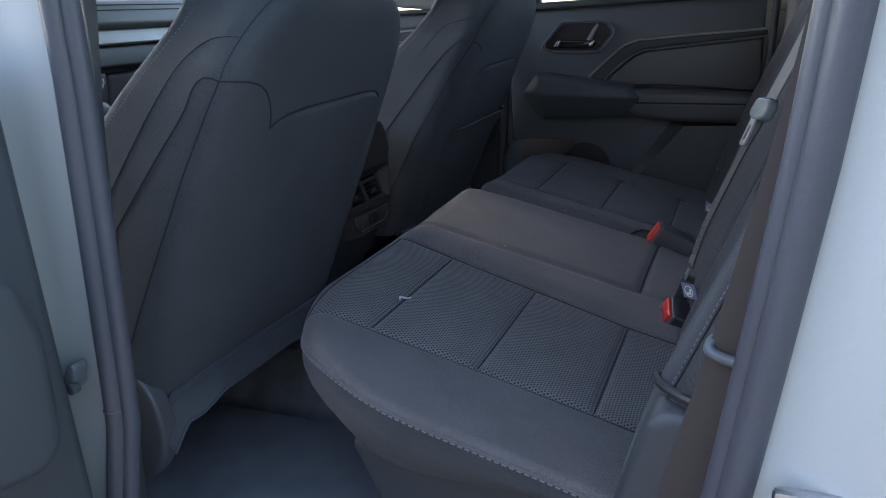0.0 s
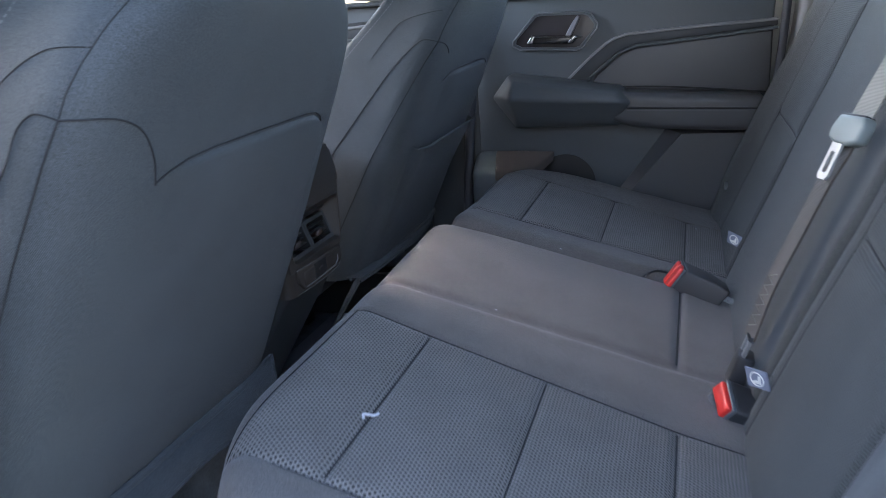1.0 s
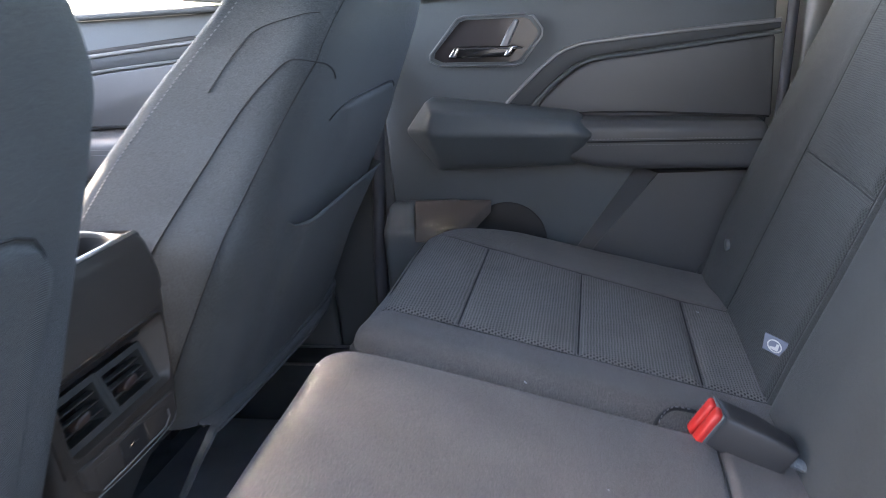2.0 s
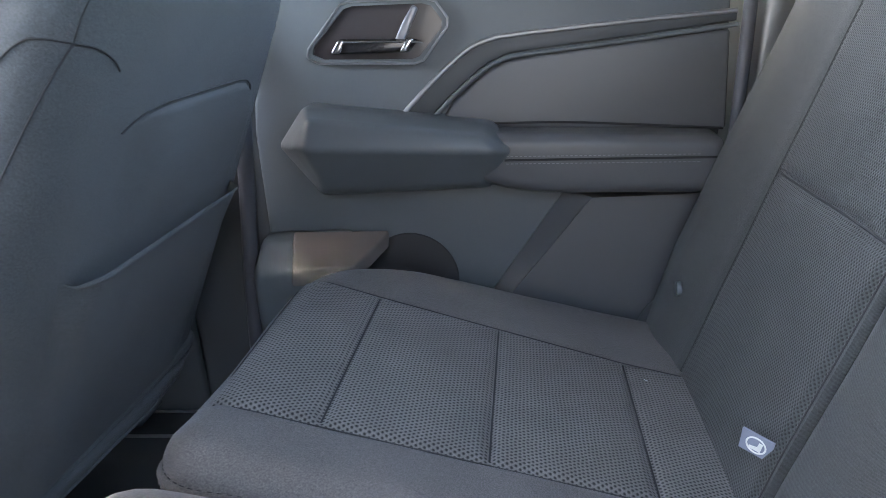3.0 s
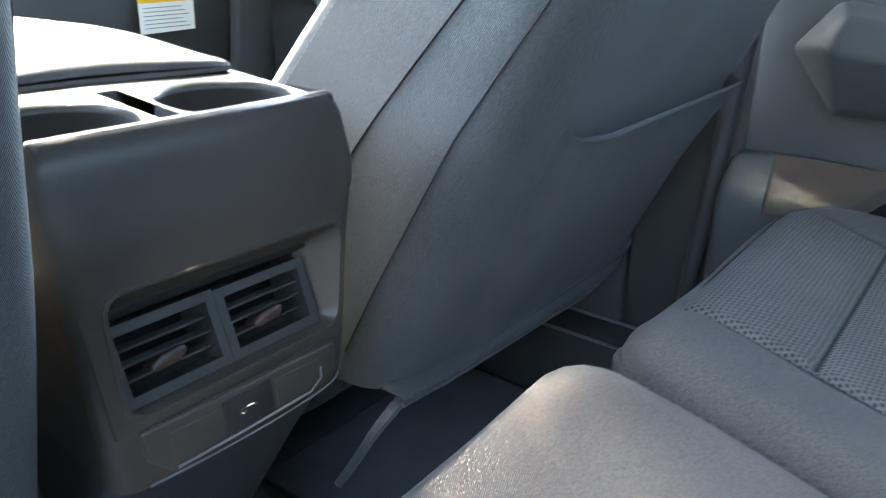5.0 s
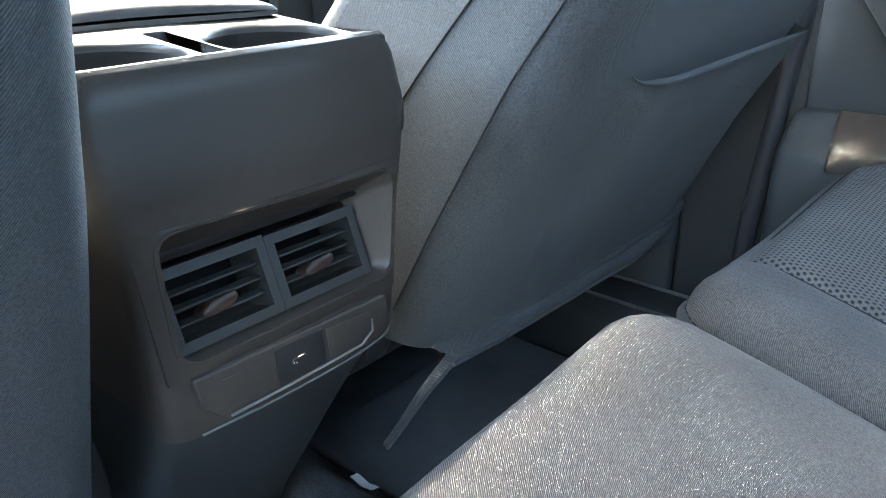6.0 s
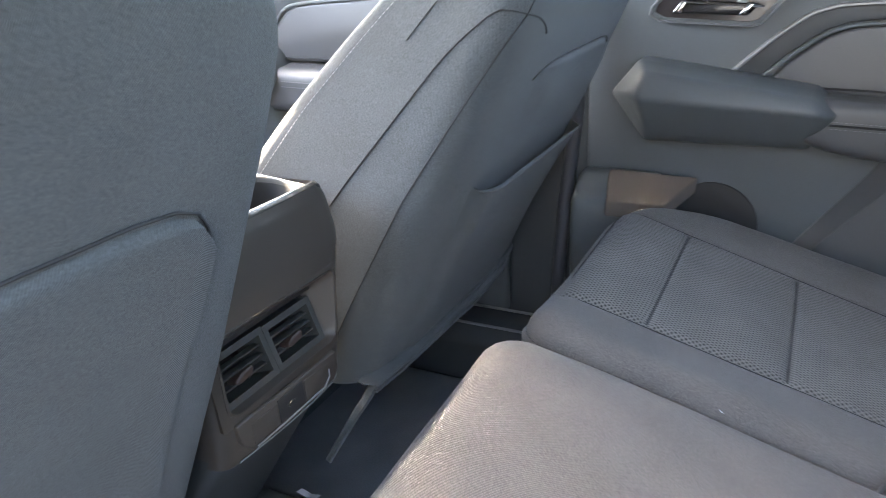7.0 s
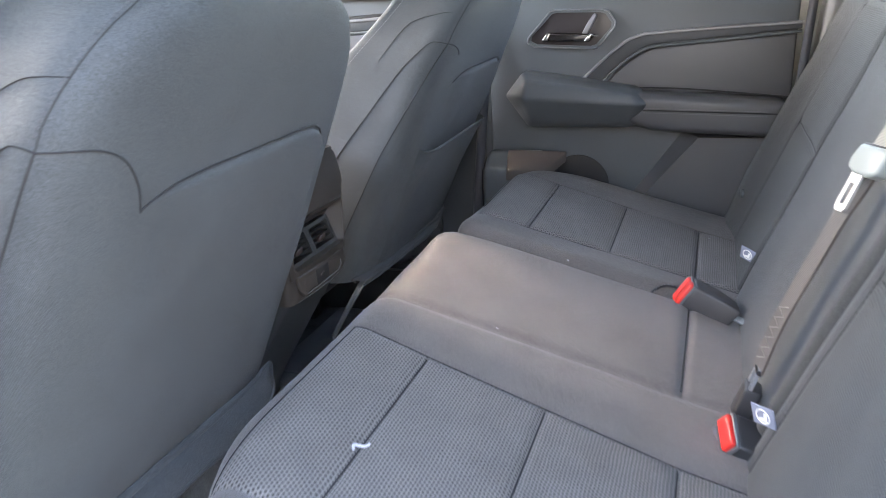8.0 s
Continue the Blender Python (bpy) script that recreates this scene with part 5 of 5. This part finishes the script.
    def rim_z(y):
        return between(y, [yl, yl + 0.012, yl + 0.035, yl + 0.07, yr - 0.06, yr - 0.036, yr - 0.02, yr - 0.009, yr - 0.003, yr], [1.218, 1.2235, 1.2295, 1.2325, 1.2345, 1.2325, 1.2265, 1.214, 1.198, 1.18]) + lift_rim

    def panel(u, v):
        y = yl + (yr - yl) * v
        top_ = rim_z(y)
        z = top_ - (top_ - 0.9) * u
        e = min((top_ - z), (1 - v) * (yr - yl), v * (yr - yl) * 0.12 + 0.0 * u)
        k = smooth(0, 0.009, e)
        fade = 1 - smooth(0.025, 0.13, top_ - z)
        return on_rear(y, z, 0.0005 + (0.0046 * k - 0.0011 * (1 - k)) * fade)
    part("rear_panel", sheet(panel, [0, 0.004, 0.009, 0.014, 0.02, 0.03] + steps(0.06, 1, 30), [0, 0.03, 0.08] + steps(0.14, 0.9, 26) + [0.93, 0.955, 0.97, 0.98, 0.99, 1],
                             uv=lambda u, v: (v * 0.26, u * 0.33)), CLOTH_BACK, ob, "fabric covered rear panel")
    rim = [on_rear(y, rim_z(y) + 0.001, 0.0008) for y in steps(yl, yr - 0.002, 60)]
    part("panel_seam", tube(rim, 0.0008, 6), SEAM, ob)
    if pocket:
        py0, py1 = cy - 0.17, cy + 0.172

        def lip_z(y):
            return between(y, [py0, py0 + 0.02, py0 + 0.06, py1 - 0.1, py1 - 0.02, py1], [1.123, 1.112, 1.113, 1.116, 1.118, 1.121])

        def sack(u, v):
            y = py0 + (py1 - py0) * v
            top_ = lip_z(y)
            z = top_ - (top_ - 0.905) * u
            side = min(v, 1 - v) * (py1 - py0)
            return on_rear(y, z, -0.001 + (0.006 + 0.014 * (1 - u) ** 2) * smooth(0, 0.05, side))
        part("map_pocket", sheet(sack, steps(0, 1, 26), steps(0, 1, 36), uv=lambda u, v: (v * 0.32, u * 0.22)), CLOTH_BACK, ob, "fabric map pocket")
        part("pocket_lip", tube([sack(0.0, v) + Vector((0.001, 0, -0.001)) for v in steps(0.03, 0.9, 50)], lambda t: 0.0008 + 0.0018 * smooth(0, 0.1, t) * (1 - smooth(0.7, 1, t)), 8), CLOTH_BACK, ob, "rolled pocket lip")

    # Lower valance with its tail.
    def hem(u, v):
        y = cy - 0.21 + 0.43 * v
        low = between(v, [0, 0.04, 0.1, 0.2, 0.5, 0.85, 1.0], lows)
        z = hem_top - (hem_top - low) * u
        p = on_rear(min(max(y, cy - 0.214 - wide), cy + 0.214 + wide), max(z, 0.868), 0.004 + 0.012 * math.sin(math.pi * min(1, u * 1.05)) * 0.7)
        return Vector((p.x, y, z)) - Vector((0.478 * max(0, 0.868 - z) + 0.06 * u, 0, 0))

    def flap(u, v):
        y = cy - 0.219 + 0.443 * v
        low = between(y - cy, [-0.219, -0.195, -0.131, 0.024, 0.105, 0.148, 0.19, 0.224], [0.815, 0.848, 0.867, 0.866, 0.855, 0.859, 0.872, 0.887])
        top = between(y - cy, [-0.219, -0.211, -0.202, -0.185, -0.1, 0.1, 0.224], [0.824, 0.852, 0.874, 0.887, 0.891, 0.889, 0.888])
        p = on_rear(min(max(y, cy - 0.185), cy + 0.2), max(top, 0.88), 0.001)
        out = 0.034 * between(v, [0, 0.1, 0.8, 0.93, 1.0], [0.55, 0.9, 1.0, 0.7, 0.1])
        puff = 0.0045 * math.sin(math.pi * u) + 0.0015 * noise.noise(Vector((u * 2, v * 9, 3)))
        return Vector((p.x + out * u + 0.7 * puff, y, top - (top - low) * u + puff))
    if not pocket:
        part("valance", sheet(hem, steps(0, 1, 12), steps(0, 1, 60), uv=lambda u, v: (v * 0.48, u * 0.1)), CLOTH_BACK, ob, "loose lower valance")
        part("valance_flap", sheet(flap, steps(0, 1, 12), steps(0, 1, 60), uv=lambda u, v: (v * 0.48, u * 0.05)), VALANCE_LIT, ob, "lifted flap of the valance")
        part("valance_edge", tube([flap(1.0, v) for v in steps(0, 1, 50)], 0.0022, 8), VALANCE_LIT, ob, "rolled valance edge")
        part("flap_welt", tube([flap(0.08, v) for v in steps(0, 1, 50)], lambda t: 0.0055 - 0.0035 * smooth(0.7, 1, t), 8), VALANCE_LIT, ob, "rolled upper edge of the valance")
    if pocket:
        def far_flap(u, v):
            y = 1.345 + 0.43 * v
            top = between(v, [0, 0.1, 0.5, 0.85, 1.0], [0.906, 0.908, 0.906, 0.9, 0.892])
            drop = between(v, [0, 0.12, 0.4, 0.7, 0.9, 1.0], [0.006, 0.013, 0.02, 0.026, 0.022, 0.001])
            return Vector((-0.7 + 0.4 * u * drop + 0.012 * math.sin(math.pi * u) + 0.022 * (1 - v) * u, y, top - drop * u + 0.003 * math.sin(math.pi * u)))
        part("valance_flap", sheet(far_flap, steps(0, 1, 12), steps(0, 1, 50), uv=lambda u, v: (v * 0.43, u * 0.05)), VALANCE_LIT, ob, "lifted flap of the valance")
        part("valance_edge", tube([far_flap(1.0, v) for v in steps(0, 0.99, 50)], 0.0022, 8), VALANCE_LIT, ob, "rolled valance edge")
        part("valance_tail", tube(curve([(-0.689, 1.41, 0.893), (-0.686, 1.362, 0.897), (-0.689, 1.341, 0.886), (-0.704, 1.338, 0.862), (-0.722, 1.338, 0.832), (-0.737, 1.328, 0.803)]), lambda t: 0.0065 - 0.002 * t, 8, 0.7), CLOTH_BACK, ob, "rolled tail of the valance")
        part("lower_welt", tube([on_rear(cy + (0.2 + wide) * k, 0.902, 0.002) for k in steps(-1, 1, 40)], 0.0055, 8), CLOTH_BACK, ob, "rolled lower edge")
    for side in (-1, 1):
        y = cy + side * (0.222 if pocket or side > 0 else 0.2)
        hx, hz, ra, rb = (-0.775, 0.9, 0.026, 0.036) if pocket or side > 0 else (-0.747, 0.852, 0.06, 0.085)
        ring_ = [(hx + ra * math.cos(a), hz + rb * math.sin(a)) for a in steps(0, 2 * math.pi, 28)[:-1]]
        part("hinge_cover", prism(ring_, "y", min(y, y + side * 0.028), max(y, y + side * 0.028), 0.01, 4), VINYL if rb > 0.05 else DOOR_DARK, ob, "rounded plastic hinge cover")
    part("seat_cushion", prism([(-1.17, 0.93), (-1.14, 0.985), (-1.05, 0.995), (-0.82, 0.965), (-0.76, 0.93), (-0.78, 0.84), (-1.14, 0.84)], "y", min(cy - (0.245 if pocket else 0.27), inner), max(cy + 0.245, inner), 0.03, 5), CLOTH_BACK, ob)
    part("seat_frame", prism([(-1.2, 0.70), (-1.22, 0.845), (-1.06, 0.845), (-1.03, 0.80), (-1.04, 0.70)], "y", cy - 0.2, cy + 0.2, 0.01), VENT_BLACK, ob, "black seat frame")
    for side in (-1, 1):
        part("seat_rail", box(-1.25, -1.02, cy + side * 0.17 - 0.02, cy + side * 0.17 + 0.02, FLOOR, 0.705, 0.004), DOOR_DARK, ob, "dark seat rail")
    return ob


front_seat(0.862, "dark grey cloth front seat with plain rear panel", False, 0.030, 1.115, 0.876, [0.84, 0.835, 0.835, 0.835, 0.835, 0.835, 0.868], 0.011)
front_seat(1.575, "dark grey cloth front seat with a rear map pocket", True, 0.012, 1.277, 0.93, [0.884, 0.886, 0.889, 0.895, 0.899, 0.902, 0.905], 0.018)

# ---- floor mat and sill ----
mat_ = thing("floor_mat", "dark rubber floor mat in the rear footwell", "floor mat", (-0.7, 0.83, FLOOR), group="floor mats")
part("mat_sheet", prism([(-1.1, 0.58), (-1.1, 1.032), (-0.38, 1.032), (-0.38, 0.60)], "z", FLOOR + 0.002, FLOOR + 0.012, 0.004), MAT, mat_)
mat_ = thing("floor_mat", "dark rubber floor mat in the rear footwell", "floor mat", (-0.7, 1.6, FLOOR), group="floor mats")
part("mat_sheet", prism([(-0.98, 1.42), (-0.98, 1.79), (-0.40, 1.79), (-0.40, 1.42)], "z", FLOOR + 0.002, FLOOR + 0.012, 0.004), MAT, mat_)
setting("door_sill_far", prism([(1.80, FLOOR), (1.80, 0.70), (1.83, 0.735), (1.93, 0.74), (1.93, FLOOR)], "x", -1.6, 0.0, 0.008), DOOR_DARK, "dark plastic door sill", "sill")
# Pale tubes stand in for the highlights along the sill's edges.
for y, z in ((1.822, 0.7285), (1.868, 0.7415)):
    setting("trim", tube([(x, y, z) for x in steps(-1.3, -0.5, 8)], 0.0026, 8), SATIN, "thin pale line painted as a highlight on the sill edge", "trim")
setting("door_sill_near", prism([(0.40, 0.5), (0.40, 0.66), (0.44, 0.69), (0.54, 0.69), (0.57, FLOOR), (0.57, 0.5)], "x", -1.6, 0.2, 0.008), DOOR_DARK, "dark plastic door sill", "sill")

# ---- near side: pillars, seals and the open door ----
b_near = thing("pillar_middle_near", "white painted middle pillar with a rubber door seal", "pillar", (-0.62, 0.51, 0.5), kind="structure")


def pillar_x(z):
    return between(z, [0.5, 0.858, 0.955, 1.021, 1.141, 1.299, 1.369, 1.8], [-0.70, -0.634, -0.608, -0.601, -0.59, -0.576, -0.573, -0.56])


def trim_x(z):
    return between(z, [0.5, 0.88, 1.008, 1.14, 1.255, 1.368, 1.8], [-0.66, -0.622, -0.605, -0.594, -0.578, -0.557, -0.5])


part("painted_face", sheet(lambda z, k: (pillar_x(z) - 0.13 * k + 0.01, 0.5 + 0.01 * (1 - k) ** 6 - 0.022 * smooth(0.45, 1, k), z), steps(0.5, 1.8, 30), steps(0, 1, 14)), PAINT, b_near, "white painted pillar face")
part("seal", joined(tube([(pillar_x(z) + 0.008, 0.5, z) for z in steps(0.55, 1.8, 40)], 0.0105, 12), tube([(pillar_x(z) + 0.021, 0.507, z) for z in steps(0.55, 1.8, 40)], 0.009, 12)), RUBBER, b_near, "grey rubber door seal")
part("seal_joint", tube([(pillar_x(0.975) + 0.008 + 0.0112 * math.cos(a), 0.5 + 0.0112 * math.sin(a), 0.975) for a in steps(0, 2 * math.pi, 16)], 0.0006, 5), DOOR_HARD, b_near)
part("inner_trim", joined(sheet(lambda z, k: ((pillar_x(z) + 0.026) * (1 - k) + trim_x(z) * k, 0.513 + 0.027 * k, z), steps(0.6, 1.8, 30), steps(0, 1, 4)),
                          sheet(lambda z, k: (trim_x(z) - 0.07 * k, 0.54 + 0.03 * k, z), steps(0.6, 1.8, 30), [0, 1])), DOOR_DARK, b_near, "dark inner pillar trim")
part("trim_edge", tube([((pillar_x(z) + 0.026) * 0.85 + trim_x(z) * 0.15, 0.5165, z) for z in steps(1.22, 1.8, 20)], 0.0008, 5), SATIN, b_near, "thin pale edge of the pillar trim")
part("pillar_core", prism([(-0.84, 0.5), (-0.82, 1.8), (-0.64, 1.8), (-0.69, 1.2), (-0.74, 0.5)], "y", 0.525, 0.575, 0.01), DOOR_DARK, b_near)

c_near = thing("pillar_rear_near", "white painted rear pillar with a rubber door seal", "pillar", (0.15, 0.5, 0.5), kind="structure")


def rear_pillar_x(z):
    return between(z, [0.5, 0.8, 0.995, 1.118, 1.24, 1.33, 1.8], [-0.13, -0.06, -0.014, 0.004, 0.021, 0.031, 0.062])


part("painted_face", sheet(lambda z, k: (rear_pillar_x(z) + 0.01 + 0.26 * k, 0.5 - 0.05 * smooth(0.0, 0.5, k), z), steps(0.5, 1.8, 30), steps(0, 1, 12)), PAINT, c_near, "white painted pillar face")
part("seal", joined(tube([(rear_pillar_x(z) + 0.003, 0.5, z) for z in steps(0.55, 1.8, 40)], 0.0115, 12), tube([(rear_pillar_x(z) - 0.008, 0.51, z) for z in steps(0.55, 1.8, 40)], 0.0095, 12)), RUBBER, c_near, "grey rubber door seal")
part("inner_trim", sheet(lambda z, k: (rear_pillar_x(z) + 0.002 + 0.012 * k, 0.515 + 0.06 * k, z), steps(0.55, 1.8, 20), steps(0, 1, 4)), DOOR_DARK, c_near, "dark inner pillar trim")
striker = part("striker_plate", box(0.012, 0.082, 0.474, 0.486, 0.992, 1.026, 0.005), STEEL, c_near, "steel striker plate")
part("striker_loop", tube(curve([(0.022, 0.48, 1.012), (0.02, 0.46, 1.012), (0.03, 0.448, 1.012), (0.062, 0.448, 1.012), (0.072, 0.46, 1.012), (0.07, 0.48, 1.012)]), 0.005, 10), STEEL, striker)
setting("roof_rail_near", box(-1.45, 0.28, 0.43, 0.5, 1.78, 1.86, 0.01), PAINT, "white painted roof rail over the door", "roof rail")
setting("roof_rail_far", box(-1.45, 0.28, 1.88, 1.95, 1.80, 1.86, 0.01), HEADLINER, "grey roof rail over the far doors", "roof rail")
front_near = thing("driver_door", "closed white driver door with dark lining", "car door", (-1.2, 0.46, 0.6))
part("door_body", prism([(-1.70, 0.6), (-1.70, 1.30), (-0.77, 1.33), (-0.75, 0.6)], "y", 0.43, 0.52, 0.01), DOOR_DARK, front_near)

open_door = thing("open_rear_door", "open rear door with dark grey moulded lining", "car door", (-0.66, 0.45, 0.58))
swing = Matrix.Translation((-0.648, 0.470, -0.019)) @ pose(0, 0, 0, 0, 0, -97)
part("lining", turned(prism([(0.005, 0.62), (0.005, 1.36), (0.62, 1.36), (0.60, 0.62)], "y", 0.0, 0.05, 0.012, 3), swing), DOOR_DARK, open_door)
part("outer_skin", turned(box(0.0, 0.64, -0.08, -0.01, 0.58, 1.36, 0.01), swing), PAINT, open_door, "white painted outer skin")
part("pull_grip", turned(prism([(0.05, 1.02), (0.044, 1.12), (0.056, 1.17), (0.09, 1.19), (0.28, 1.18), (0.33, 1.11), (0.28, 1.02), (0.07, 1.0)], "y", 0.04, 0.106, 0.022, 5), swing), DOOR_DARK, open_door, "moulded pull grip")
check = thing("door_check", "dark steel door check strap between pillar and door", "door check", (-0.64, 0.48, 1.0))
bolt = [(0.006 * math.cos(k), 0.006 * math.sin(k)) for k in steps(0, 2 * math.pi, 13)[:-1]]
part("bracket", turned(prism([(-0.024, -0.009), (0.004, -0.012), (0.012, -0.008), (0.024, 0.004), (0.025, 0.011), (0.018, 0.012), (0.002, 0.004), (-0.022, 0.002)], "y", -0.01, 0.008, 0.0025), Matrix.Translation((-0.632, 0.486, 1.012)) @ pose(0, 0, 0, 0, -28, 0)), DOOR_HARD, check, "grey hinge bracket bolted to the pillar")
part("bolt", turned(prism(bolt, "y", -0.016, -0.006, 0.0015, 2), Matrix.Translation((-0.618, 0.486, 1.008))), DOOR_DARK, check, "round bolt head")
for d in (0.0, 0.011):
    part("strap", tube([(-0.638 - 0.4 * d, 0.474, 1.009 - d), (-0.655, 0.471, 0.997 - d), (-0.671, 0.467, 0.981 - d), (-0.715, 0.455, 0.938 - d)], 0.0036, 8), VENT_BLACK, check, "dark check strap rail")

# ---- small loose things ----
ob = thing("lint", "small white scrap of lint on the seat", "lint", (-0.41, 0.8, near_top(-0.41, 0.8)))
part("thread", tube(curve([(x, y, bench_z(x) + 0.003) for x, y in [(-0.414, 0.795), (-0.416, 0.80), (-0.408, 0.803), (-0.405, 0.808)]]), 0.0012, 6), LINT, ob)
ob = thing("paper_scrap", "small white paper scrap on the floor carpet", "scrap", (-0.785, 1.345, 0.722))
part("paper", sheet(lambda u, v: (-0.785 + u + 0.3 * v, 1.343 + v, 0.7235 + 0.004 * abs(math.sin(90 * u))), steps(-0.016, 0.014, 6), steps(-0.004, 0.004, 3)), LINT, ob)

rng = random.Random(5)
for x, y in ((-0.179, 0.799), (-0.134, 1.62), (-0.364, 1.072), (-0.255, 1.2), (-0.329, 1.331)):
    z = bench_z(x) + (0.002 if not 1.0 < y < 1.34 else 0.0035)
    ob = thing("lint", "tiny pale lint speck on the seat cloth", "lint", (x, y, z))
    turn = rng.uniform(0, 3.1)
    part("thread", tube(curve([(x + 0.0022 * k * math.cos(turn), y + 0.0022 * k * math.sin(turn), z + 0.0004 * (k % 2)) for k in (-1, 0, 1)], 4), 0.00032, 5), LINT, ob)
